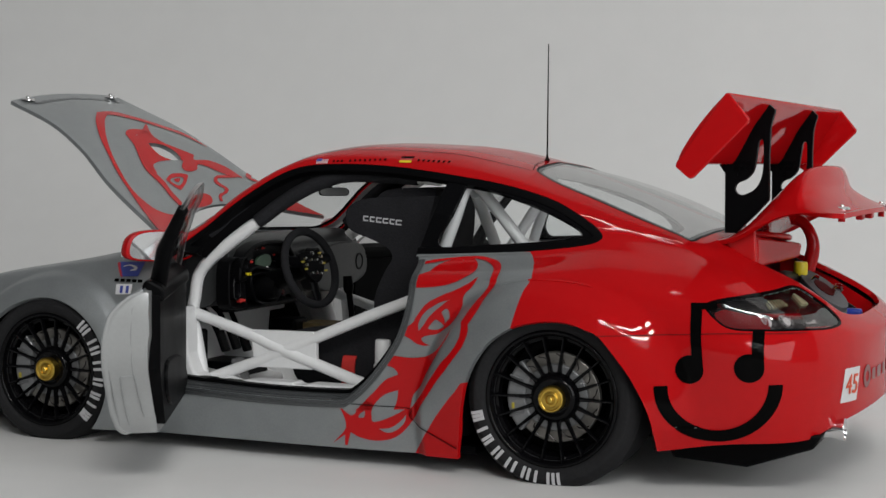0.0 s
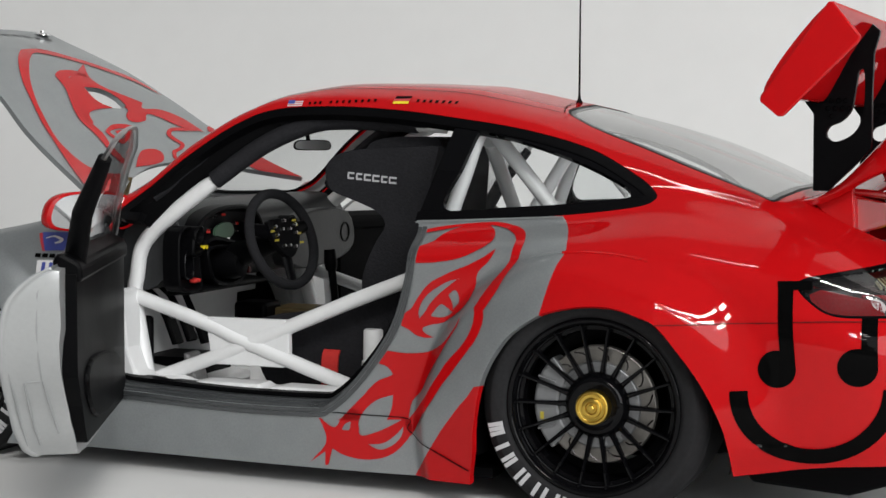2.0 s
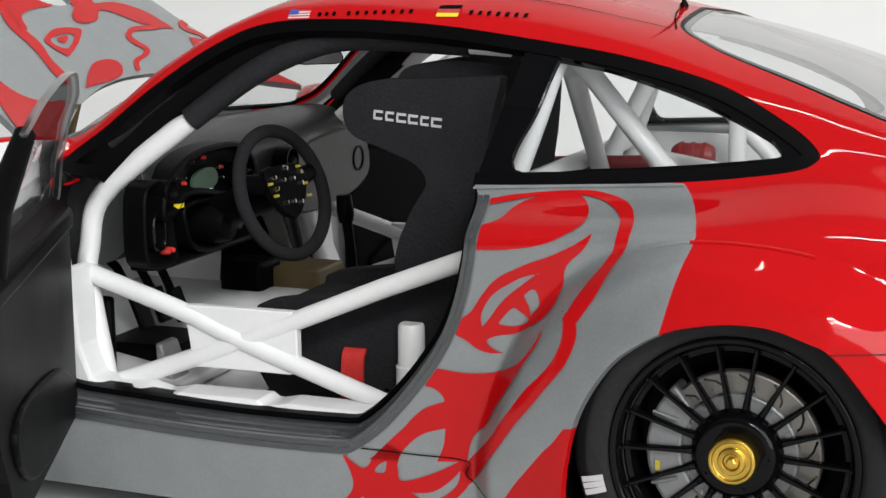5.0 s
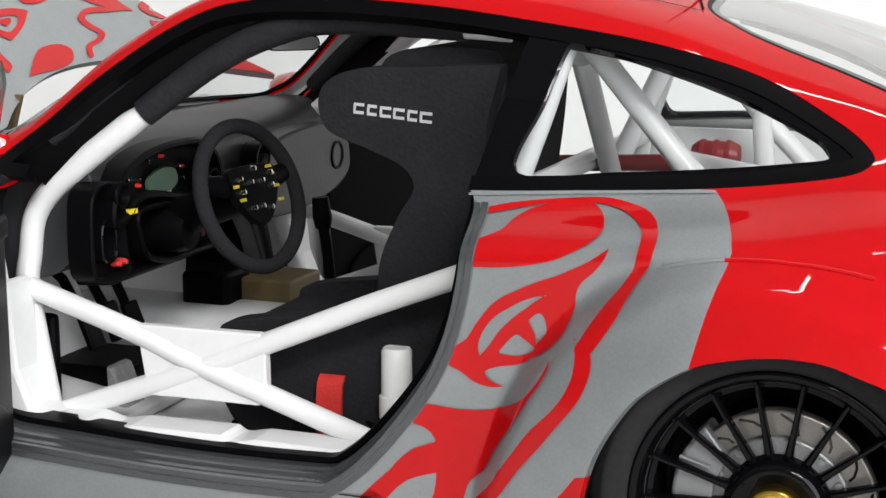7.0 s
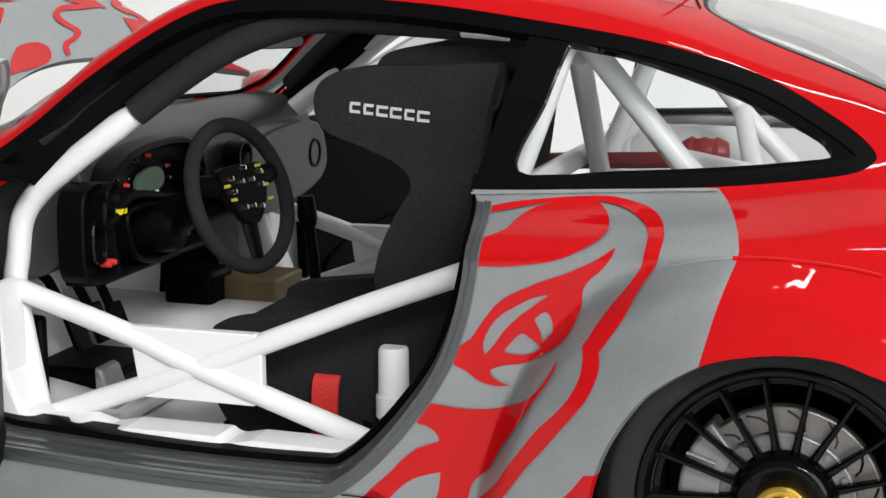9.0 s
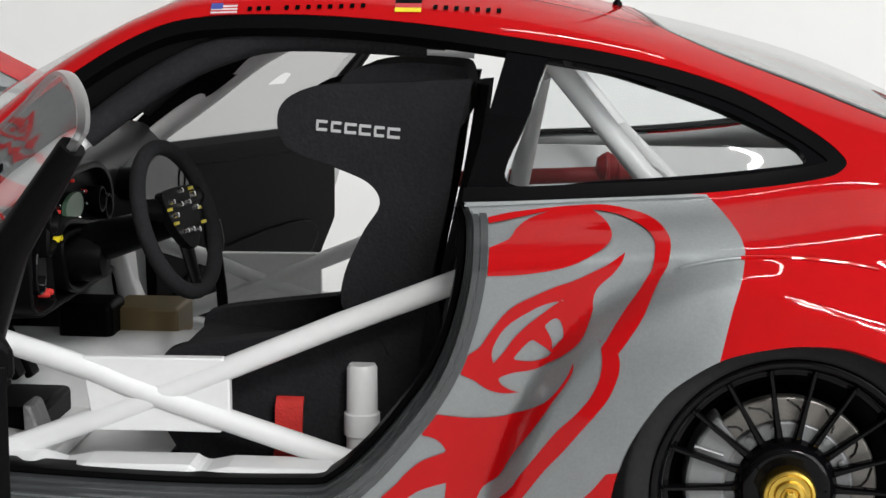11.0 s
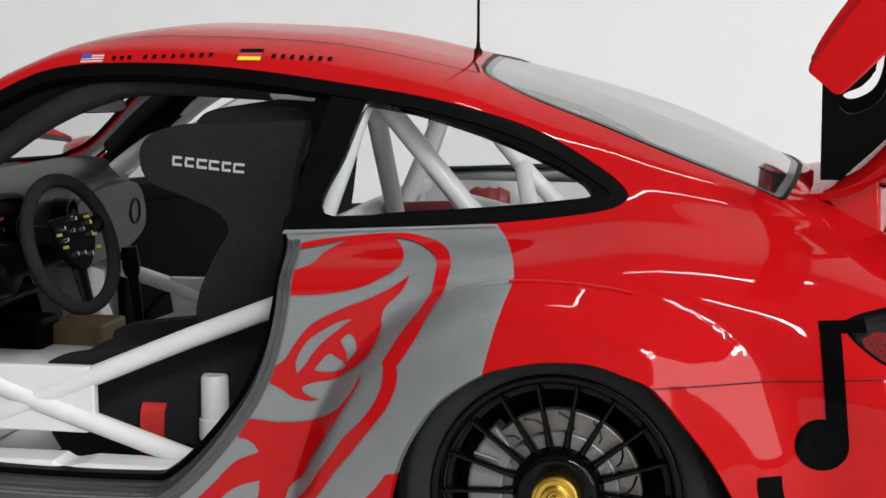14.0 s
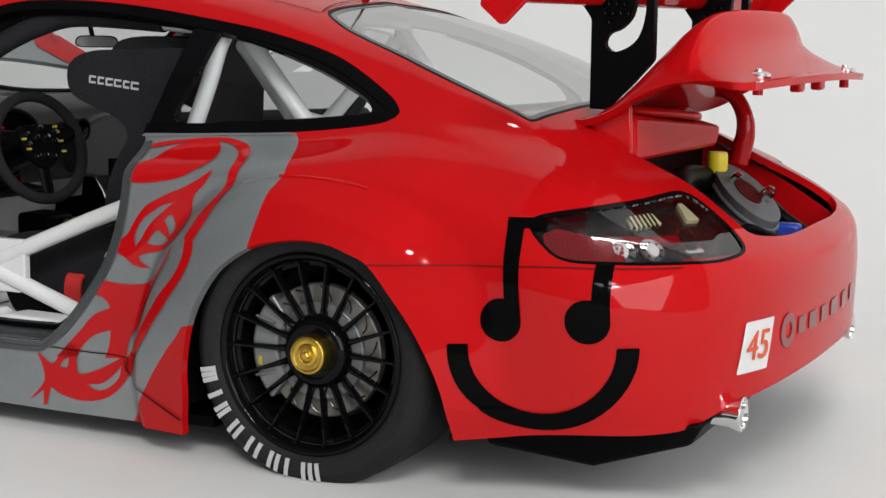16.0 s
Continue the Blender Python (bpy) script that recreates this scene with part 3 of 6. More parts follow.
def plate(outline, holes, y, d, step=0.01):
    """A flat sheet across y with cut-outs."""
    o = np.asarray(outline)
    xs, zs = (np.arange(o[:, i].min() - step, o[:, i].max() + 2 * step, step) for i in (0, 1))
    geo = grid([[(x, y, z) for x in xs] for z in zs])
    p = side(geo[0])
    f = sdf(o)(p)
    for h in holes:
        f = np.maximum(f, -sdf(h)(p))
    g_ = tidy(split(geo, f)[0])
    V, n = np.asarray(g_[0]), len(g_[0])
    edges = {(i, j) for q in g_[1] for i, j in zip(q, q[1:] + q[:1])}
    rims = [(j, i, i + n, j + n) for i, j in edges if (j, i) not in edges]
    return np.concatenate([V + (0, -d / 2, 0), V + (0, d / 2, 0)]), list(g_[1]) + [tuple(i + n for i in reversed(q)) for q in g_[1]] + rims


# ---------------------------------------------------------------- windows
BELT_GAP = [(0.66, 0.78), (1.705, 0.78), (1.712, 0.915), (0.70, 0.915)]
QUARTER_OUT = [(1.70, 0.86), (1.715, 0.90), (1.80, 1.21), (1.85, 1.30), (2.6, 1.30), (2.6, 0.86)]
QUARTER_IN = smooth_loop([(1.800, 0.922), (1.838, 1.05), (1.876, 1.168), (1.90, 1.166), (2.04, 1.132), (2.22, 1.075), (2.36, 1.012), (2.392, 0.985), (2.396, 0.972), (2.38, 0.966), (2.2, 0.945), (2.0, 0.930)], 5)


def windows():
    band, clear = ring_of(screen_skin, WINDSCREEN, 0.014, plan)
    ws = part("windscreen", offset_skin(clear, -0.008), SCREEN, car, "clear windscreen with black border")
    ws.visible_shadow = False
    part("border", offset_skin(band, -0.005), GLOSSBLACK, ws, solid=0.008)
    band, clear = ring_of(backlight_skin, BACKLIGHT, 0.026, plan)
    rw = part("rear_window", offset_skin(clear, -0.006), REARGLASS, car, "hazy clear rear window with grey border")
    rw.visible_shadow = False
    part("border", offset_skin(band, -0.004), BORDER, rw, solid=0.008)
    band, _ = ring_of(backlight_skin, BACKLIGHT, 0.010, plan)
    part("seal", offset_skin(band, -0.001), BLACK, rw, solid=0.006)
    for s in (1, -1):
        skin_ = (dlo_skin[0], [f for f in dlo_skin[1] if dlo_skin[0][f[0]][1] * s < 0])
        inner, band = split(skin_, sdf(DLO)(side(np.asarray(skin_[0]))) + (0.028 if s > 0 else 0.012))
        rear, _ = split((inner[0], inner[1]), sdf(QUARTER_OUT)(side(np.asarray(inner[0]))))
        pane, frame_ = split((rear[0], rear[1]), sdf(QUARTER_IN)(side(np.asarray(rear[0]))) - (0 if s > 0 else 0.022))
        q = part("quarter_window", offset_skin(pane, -0.014), CLEAR, car, "clear rear quarter window in a black frame")
        q.visible_shadow = False
        part("frame", offset_skin(frame_, -0.006), GLOSSBLACK, q, solid=0.02)
        band = split((band[0], band[1]), sdf(BELT_GAP)(side(np.asarray(band[0]))))[1]
        part("seal", offset_skin((band[0], band[1]), -0.002), BLACK, q, "black rubber seal round door and window", solid=0.035 if s > 0 else 0.012)
        # roof lining rail behind the seal, over the door
        part("roof_rail", tube([(0.70, -s * 0.70, 0.94), (0.86, -s * 0.63, 1.07), (1.02, -s * 0.575, 1.17), (1.16, -s * 0.55, 1.21), (1.4, -s * 0.545, 1.215), (1.66, -s * 0.55, 1.20)], 0.026, rounded=5), MATT, q, "black padded roof rail")


windows()

def door_y(z):
    """Half width of the flank at the doors, by height."""
    return np.interp(z, [0.09, 0.32, 0.45, 0.58, 0.76, 0.80, 0.83, 0.85, 0.88, 1.25], [0.895, 0.89, 0.884, 0.894, 0.892, 0.872, 0.838, 0.810, 0.770, 0.60])


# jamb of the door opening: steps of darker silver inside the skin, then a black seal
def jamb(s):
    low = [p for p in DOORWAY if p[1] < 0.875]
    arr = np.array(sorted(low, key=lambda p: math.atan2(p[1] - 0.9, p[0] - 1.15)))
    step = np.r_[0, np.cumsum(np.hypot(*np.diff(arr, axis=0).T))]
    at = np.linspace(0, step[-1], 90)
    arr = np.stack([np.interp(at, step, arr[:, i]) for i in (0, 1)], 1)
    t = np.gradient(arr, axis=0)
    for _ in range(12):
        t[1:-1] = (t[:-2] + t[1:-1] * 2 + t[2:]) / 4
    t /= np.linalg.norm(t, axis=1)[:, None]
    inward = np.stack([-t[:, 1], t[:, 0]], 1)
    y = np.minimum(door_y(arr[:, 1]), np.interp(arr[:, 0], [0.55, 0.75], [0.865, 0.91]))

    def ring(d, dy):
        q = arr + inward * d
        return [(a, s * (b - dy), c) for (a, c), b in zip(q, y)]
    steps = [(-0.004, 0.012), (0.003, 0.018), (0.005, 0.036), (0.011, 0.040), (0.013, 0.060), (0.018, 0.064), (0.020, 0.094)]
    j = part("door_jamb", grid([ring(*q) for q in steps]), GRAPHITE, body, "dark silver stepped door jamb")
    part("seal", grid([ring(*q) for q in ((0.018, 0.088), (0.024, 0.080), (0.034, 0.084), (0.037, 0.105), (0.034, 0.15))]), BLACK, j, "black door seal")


jamb(-1)
jamb(1)


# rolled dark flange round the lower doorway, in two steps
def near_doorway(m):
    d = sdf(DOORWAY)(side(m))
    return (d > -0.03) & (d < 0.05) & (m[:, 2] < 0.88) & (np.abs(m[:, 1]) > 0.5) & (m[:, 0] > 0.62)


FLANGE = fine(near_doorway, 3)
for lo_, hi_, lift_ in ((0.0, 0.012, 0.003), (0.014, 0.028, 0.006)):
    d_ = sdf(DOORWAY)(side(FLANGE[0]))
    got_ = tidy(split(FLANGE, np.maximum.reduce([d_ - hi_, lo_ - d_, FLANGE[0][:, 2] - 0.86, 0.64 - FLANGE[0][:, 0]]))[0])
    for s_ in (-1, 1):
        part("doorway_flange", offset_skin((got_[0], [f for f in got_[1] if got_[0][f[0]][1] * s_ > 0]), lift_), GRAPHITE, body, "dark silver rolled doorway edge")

# fine rolled edge of the rear flare
LEFT = SV[SV[:, 1] < -0.6]
for s_ in (-1, 1):
    run_ = []
    for a_ in np.arange(74, 116, 2.0):
        r_ = crease(a_) - 0.002
        x_, z_ = WHEEL_R[0] + r_ * math.cos(math.radians(a_)), WHEEL_R[1] + r_ * math.sin(math.radians(a_))
        d_ = np.hypot(LEFT[:, 0] - x_, LEFT[:, 2] - z_)
        near_ = np.argsort(d_)[:5]
        w_ = 1 / (d_[near_] + 1e-4)
        run_.append((x_, s_ * -float((LEFT[near_, 1] * w_).sum() / w_.sum()), z_))
    turn_ = np.arange(74, 116, 2.0) / 60 - 1.3
    fit_ = np.polyval(np.polyfit(turn_, [p[1] for p in run_], 4), turn_)
    run_ = [(p[0], float(y_), p[2]) for p, y_ in zip(run_, fit_)]
    for mat_, keep_ in ((RED, lambda x: x > 2.243), (SILVER, lambda x: x < 2.262)):
        part("flare_edge", tube([(x_, y_, z_) for x_, y_, z_ in run_ if keep_(x_)], 0.0045, 8, rounded=3), mat_, body, "fine rolled edge of the wheel arch flare")

# ---------------------------------------------------------------- wheels


def wheel(name, R, rim, width, at, right, mark):
    """A slick on a black many-spoked rim with a gold centre nut; the outer face looks along -y at y = 0."""
    w = new(name)
    w.parent = car
    tagged(w, "slick racing tyre on a black many-spoked rim")
    tyre = [(rim - 0.02, 0.02), (rim, 0.004), (rim + 0.008, -0.004), (rim + 0.02, -0.014), (rim + 0.05, -0.019), (R - 0.03, -0.012), (R - 0.012, 0.004), (R - 0.003, 0.022), (R, 0.05), (R, width - 0.05), (R - 0.01, width - 0.01), (rim + 0.02, width), (rim - 0.02, width - 0.03)]
    p = smooth_loop(tyre, 3, False)
    ty = part("tyre", lathe([tuple(q) for q in p], 80), RUBBER, w, "smooth black slick tyre")
    for turn, bars in ((38.5, (-0.021, 0, 0.021)), (25, (0,)), (17.5, (-0.012, 0.010)), (4.5, (-0.015, 0.015)), (-8.5, (-0.012, 0.010)), (-20, (-0.011, 0.006)), (-29, (0,)), (-39.5, (-0.014, 0, 0.014))):
        for u in bars:
            part("sidewall_mark", lathe_block(R - 0.070, R - 0.021, mark + radians(turn) * (0.352 / R) + u / (R - 0.045), 0.0064), GREYMARK, ty, "pale grey sidewall mark")
    lip = smooth_loop([(rim + 0.010, 0.006), (rim + 0.006, -0.007), (rim - 0.006, -0.008), (rim - 0.014, 0.006), (rim - 0.022, 0.03), (rim - 0.035, 0.05), (rim - 0.035, 0.2), (rim - 0.02, width - 0.03)], 3, False)
    part("rim", lathe([tuple(q) for q in lip], 80), GLOSSBLACK, w, "gloss black rim barrel")
    part("barrel_back", lathe([(0.19, 0.14), (rim - 0.03, 0.13)], 40), BLACK, w)
    for i in range(18):
        a = 2 * math.pi * i / 18
        c, s = math.cos(a), math.sin(a)
        pts = [(0.085, 0.040), (0.105, 0.030), (0.16, 0.022), (rim - 0.06, 0.014), (rim - 0.012, 0.010), (rim - 0.010, 0.03)]
        rows = []
        for k, (r, h) in enumerate(pts):
            half, deep = (0.012, 0.0075, 0.0056, 0.0050, 0.0058, 0.007)[k], 0.022
            rows.append([(r * c - u * s, h + v, r * s + u * c) for u, v in ((-half, 0.006), (-half * 0.5, 0), (half * 0.5, 0), (half, 0.006), (half, deep), (-half, deep))])
        sp_ = part("spoke", grid(rows, True), GLOSSBLACK, w, smooth=False)
        part("rivet", lathe([(0.005, 0.014), (0.005, 0.006), (0.003, 0.003), (0.0005, 0.003)], 8, at=((rim - 0.017) * c, 0, (rim - 0.017) * s)), GLOSSBLACK, sp_)
    hub = smooth_loop([(0.001, 0.022), (0.058, 0.022), (0.076, 0.020), (0.088, 0.028), (0.096, 0.042), (0.10, 0.055), (0.10, 0.10)], 3, False)
    h_ = part("hub", lathe([tuple(q) for q in hub], 40), GLOSSBLACK, w)
    for i in range(5):
        a = 2 * math.pi * i / 5
        part("stud", lathe([(0.0045, 0.03), (0.0045, 0.012), (0.0005, 0.011)], 8, at=(0.073 * math.cos(a), 0.008, 0.073 * math.sin(a))), GLOSSBLACK, h_)
    nut = [(0.052, 0.03), (0.052, -0.004), (0.049, -0.012), (0.043, -0.014), (0.040, -0.009), (0.030, -0.008), (0.028, -0.015), (0.019, -0.017), (0.016, -0.011), (0.0005, -0.011)]
    n_ = part("centre_nut", lathe(nut, 48), GOLD, w, "gold anodised centre nut", bevel=0.001)
    part("bolt", lathe([(0.011, -0.008), (0.011, -0.021), (0.008, -0.023), (0.0005, -0.023)], 6), GOLD, n_, smooth=False)
    disc = part("brake_disc", lathe([(0.118, 0.075), (0.122, 0.062), (0.175, 0.062), (0.178, 0.066), (0.178, 0.09), (0.118, 0.09)], 64), STEEL, w, "grey slotted steel brake disc", bevel=0.002)
    part("disc_hat", lathe([(0.075, 0.075), (0.08, 0.052), (0.128, 0.052), (0.132, 0.057), (0.132, 0.08), (0.075, 0.08)], 64), HAT, w, "pale aluminium disc hat", bevel=0.002)
    for i in range(14):
        a = 2 * math.pi * i / 14
        q = [(0.137 + 0.034 * s, a + 0.24 * s * s) for s in (0, 0.33, 0.66, 1)]
        part("slot", tube([(r * math.cos(b), 0.0612, r * math.sin(b)) for r, b in q], 0.0026, 5), SMOKE, disc)
        part("bobbin", lathe([(0.007, 0.056), (0.007, 0.046), (0.0005, 0.045)], 8, at=(0.118 * math.cos(a), 0, 0.118 * math.sin(a))), HAT, disc)
    cal = [(r * math.cos(a), r * math.sin(a)) for r, aa in ((0.196, np.linspace(math.pi - 0.80, math.pi + 0.80, 12)), (0.118, np.linspace(math.pi + 0.72, math.pi - 0.72, 12))) for a in aa]
    c_ = part("caliper", prism(cal, 0.04, 0.12), CALIPER, w, "dark grey brake caliper with yellow clips", smooth=False, bevel=0.008)
    part("clip", block(-0.168, 0.038, -0.040, 0.010, 0.008, 0.022), LABEL, c_, "yellow clip")
    for z in (-0.08, 0.0, 0.08):
        part("pad_pin", tube([(-0.18, 0.036, z), (-0.125, 0.036, z * 0.8)], 0.004, 8), CALIPER, c_)
    w.matrix_basis = Matrix.Translation(Vector(at) * K) @ (pose(0, 0, 0, 0, 0, 180) if right else pose(0, 0, 0, 0, 0, 0))
    return w


def lathe_block(r0, r1, a, half):
    """A raised sidewall mark between two radii at an angle."""
    rows = []
    for r, h in ((r0, -0.0165), (r0 + 0.001, -0.0205), ((r0 + r1) / 2, -0.0215), (r1 - 0.001, -0.0165), (r1, -0.011)):
        rows.append([(r * math.cos(b), h, r * math.sin(b)) for b in np.linspace(a - half / r, a + half / r, 5)])
    return grid(rows)


wheel("wheel", 0.352, 0.260, 0.32, (2.355, -0.945, 0.352), False, 4.1)
wheel("wheel", 0.352, 0.260, 0.32, (2.355, 0.945, 0.352), True, 4.1)
wheel("wheel", 0.328, 0.244, 0.28, (0.0, -0.905, 0.328), False, 0.03)
wheel("wheel", 0.328, 0.244, 0.28, (0.0, 0.905, 0.328), True, 0.03)

# arch liners, belly
for x, r, y in ((2.38, 0.40, 0.60), (0.0, 0.37, 0.58)):
    for s in (-1, 1):
        arc = [(x + r * math.cos(a), 0.30 + r * math.sin(a)) for a in np.linspace(-0.3, math.pi + 0.3, 24)]
        part("wheel_well", grid([[(p, s * y, q) for p, q in arc], [(p, s * (0.955 if x > 1 else 0.87), q) for p, q in arc]]), BLACK, body, "black wheel well")
        part("inner_wall", prism(arc, s * y - 0.01, s * y + 0.01), BLACK, body)
part("belly", prism([(-0.85, 0.10), (-0.5, 0.085), (2.0, 0.09), (2.1, 0.12), (2.6, 0.17), (3.2, 0.235), (3.3, 0.26), (2.0, 0.25), (-0.85, 0.13)], -0.60, 0.60), BLACK, body, "black underbody")
for s in (-1, 1):
    part("side_floor", prism([(0.40, 0.10), (2.02, 0.10), (2.02, 0.13), (0.40, 0.13)], s * 0.74 - 0.14, s * 0.74 + 0.14), BLACK, body)
diff = part("diffuser", prism([(2.85, 0.21), (3.2, 0.225), (3.36, 0.265), (3.41, 0.33), (3.36, 0.36), (2.85, 0.24)], -0.52, 0.52), BLACK, body, "black rear diffuser", bevel=0.01)
part("undertray", prism([(2.77, 0.18), (2.80, 0.135), (3.08, 0.118), (3.33, 0.205), (3.36, 0.26), (2.80, 0.23)], -0.79, 0.79), BLACK, body, "black rear undertray", bevel=0.01)
for y in (-0.4, -0.2, 0.0, 0.2, 0.4):
    part("fin", prism([(3.0, 0.20), (3.36, 0.235), (3.40, 0.28), (3.3, 0.28), (3.0, 0.22)], y - 0.006, y + 0.006), BLACK, diff)

# ---------------------------------------------------------------- tail lamps and exhausts


def tail_lamp(s):
    fine_ = fine(lambda m: (m[:, 0] > 2.9) & (m[:, 1] * s > 0.4) & (m[:, 2] > 0.60) & (m[:, 2] < 0.84), 3)
    v = np.asarray(fine_[0])
    skin_ = tidy(split(fine_, np.maximum(sdf(TAIL_LAMP)(corner(v)), -sdf(ENGINE_HOLE)(plan(v))))[0])
    lamp = part("tail_lamp", offset_skin(skin_, -0.006), LENS, car, "tail lamp with clear cover over red and chrome reflectors")
    lamp.visible_shadow = False
    band, _ = ring_of(skin_, TAIL_LAMP, 0.008, corner)
    part("rim", offset_skin(band, -0.002), GLOSSBLACK, lamp, solid=0.07)
    part("housing", offset_skin(skin_, -0.034), SMOKE, lamp, "dark smoked lamp housing", solid=0.035)

    def piece(name, outline, mat, depth, label="", solid=0.012):
        v = np.asarray(skin_[0])
        got = tidy(split(skin_, sdf(outline)(corner(v)))[0])
        if got[1]:
            part(name, offset_skin(got, depth), mat, lamp, label, solid=solid)

    def disc(u, z, r, k=1.0):
        return [(u + r * math.cos(a), z + k * r * math.sin(a)) for a in np.linspace(0, 2 * math.pi, 20, endpoint=False)]

    def strip(u0, u1, z0, z1, tilt=0.0):
        return [(u0, z0), (u1, z0 + tilt * (u1 - u0)), (u1, z1 + tilt * (u1 - u0)), (u0, z1)]
    piece("red_reflector", [(1.458, 0.668), (1.62, 0.656), (1.63, 0.70), (1.50, 0.730), (1.466, 0.715)], REDLENS, -0.014, "red ribbed reflector")
    piece("red_reflector", strip(1.60, 1.80, 0.714, 0.726), REDLENS, -0.024, "dark red strip")
    piece("red_reflector", strip(1.78, 1.95, 0.662, 0.674), REDLENS, -0.024, "dark red strip")
    for u, r in ((1.622, 0.034), (1.70, 0.030)):
        piece("chrome_reflector", disc(u, 0.692, r, 0.85), CHROME, -0.018, "chrome reflector bowl", 0.02)
    piece("amber_lens", [(1.68, 0.745), (1.775, 0.751), (1.765, 0.774), (1.685, 0.767)], AMBER, -0.024, "pale amber ribbed lens")
    piece("amber_lens", [(1.865, 0.752), (1.915, 0.750), (1.90, 0.784), (1.882, 0.786)], AMBER, -0.024, "pale amber lens")
    piece("smoked_reflector", strip(1.80, 1.86, 0.69, 0.74), CHROME, -0.028, "bright reflector cup")
    for u, r in ((1.622, 0.017), (1.70, 0.014)):
        piece("bulb", disc(u, 0.692, r), WHITEINK, -0.014, "pale bulb cap", 0.01)
        for i in range(8):
            a = 2 * math.pi * i / 8
            piece("flute", [(u + (r + 0.002) * math.cos(a + e), 0.692 + (r + 0.002) * math.sin(a + e)) for e in (-0.16, 0.16)] + [(u + 2 * r * math.cos(a + e), 0.692 + 1.7 * r * math.sin(a + e)) for e in (0.1, -0.1)], SMOKE, -0.0165, solid=0.004)
    # reflection along the cover's upper edge, put in as a grey strip
    top_ = tidy(split(band, 0.755 - np.asarray(band[0])[:, 2])[0])
    if top_[1]:
        part("cover_glint", offset_skin(top_, -0.003), GROOVE, lamp, "thin grey strip painting the reflection on the cover's top edge", solid=0.006)
    piece("smoked_reflector", strip(1.815, 1.845, 0.70, 0.735), SMOKE, -0.020)
    for i in range(12):
        piece("rib", strip(1.474 + 0.0115 * i, 1.477 + 0.0115 * i, 0.664, 0.722), SMOKE, -0.012)
    for i in range(6):
        piece("rib", strip(1.684 + 0.014 * i, 1.690 + 0.014 * i, 0.742, 0.776), SMOKE, -0.021)


tail_lamp(-1)
tail_lamp(1)
for s in (-1, 1):
    pipe = [(0.030, -0.24), (0.033, -0.10), (0.036, -0.03), (0.043, -0.008), (0.045, 0.0), (0.041, 0.002), (0.036, -0.02), (0.031, -0.16), (0.0005, -0.17)]
    e = part("exhaust_pipe", lathe(pipe, 32, "x", (3.425, s * 0.665, 0.268)), CHROME, car, "polished chrome exhaust tailpipe", bevel=0.001)

# ---------------------------------------------------------------- engine bay and lid
bay = part("engine_bay", prism([(2.86, 0.90), (2.86, 0.50), (3.40, 0.48), (3.43, 0.63), (3.41, 0.63), (3.385, 0.53), (2.89, 0.55), (2.89, 0.90)], -0.46, 0.46), BLACK, car, "black engine bay")
for s in (-1, 1):
    part("side_wall", prism([(2.88, 0.50), (3.41, 0.50), (3.41, 0.63), (3.20, 0.76), (2.88, 0.90)], s * 0.47 - 0.01, s * 0.47 + 0.01), RED if s > 0 else BLACK, bay)
part("front_wall", prism([(-0.46, 0.50), (0.46, 0.50), (0.46, 0.90), (-0.46, 0.90)], 2.95, 2.97, "x"), BLACK, bay, "black firewall")
part("intake_box", block(3.05, -0.12, 0.66, 0.16, 0.5, 0.16), BLACK, bay, "black airbox", bevel=0.03)
part("intake_pipe", tube([(3.02, -0.34, 0.62), (3.10, -0.28, 0.74), (3.08, -0.1, 0.78), (3.10, 0.2, 0.74), (3.05, 0.34, 0.62)], 0.04, rounded=4), BLACK, bay)
tank_m = Matrix.Translation((3.225, 0.03, 0.728)) @ Vector((0.19, -0.15, -0.135)).to_track_quat("X", "Z").to_matrix().to_4x4()
oval = [(0.145 * math.cos(a), 0.068 * math.sin(a)) for a in np.linspace(0, 2 * math.pi, 36, endpoint=False)]
tank = part("coolant_tank", moved(prism(oval, -0.05, 0.02, "z"), tank_m), TANK, bay, "grey oval coolant tank with yellow cap", bevel=0.014)
part("rim", moved(tube([(1.0 * x, 1.0 * y, -0.012) for x, y in oval + oval[:1]], 0.007, 8), tank_m), TANK, tank)
part("cap", lathe([(0.0005, 0.05), (0.026, 0.05), (0.030, 0.04), (0.030, 0.0), (0.022, -0.03)], 20, "z", (3.125, 0.075, 0.80)), YELLOW, tank, "yellow filler cap")
part("recess", moved(prism([(0.4 * x, 0.45 * y) for x, y in oval], 0.016, 0.024, "z"), tank_m), DULL, tank, "dark red recess")
for u, v in ((-0.05, -0.03), (0.02, 0.035), (0.04, 0.02)):
    part("clamp", moved(tube([(u, v, 0.01), (u + 0.01, v, 0.05), (u + 0.03, v + 0.005, 0.055)], 0.010, 10, rounded=3), tank_m), CHROME, tank, "chrome clamp")
part("connector", block(3.355, 0.02, 0.64, 0.07, 0.05, 0.05), BLUE, bay, "blue connector", bevel=0.010)
part("hose", tube([(3.2, -0.3, 0.58), (3.28, -0.2, 0.66), (3.33, -0.12, 0.64), (3.38, 0.0, 0.60)], 0.018, rounded=5), BLACK, bay)
part("hose", tube([(3.15, 0.3, 0.60), (3.24, 0.24, 0.68), (3.30, 0.18, 0.66), (3.38, 0.22, 0.60)], 0.020, rounded=5), BLACK, bay)
for i in range(3):
    part("bracket", block(3.06 + 0.06 * i, -0.36 + 0.04 * i, 0.70 - 0.01 * i, 0.03, 0.04, 0.04), DASH, bay, bevel=0.006)


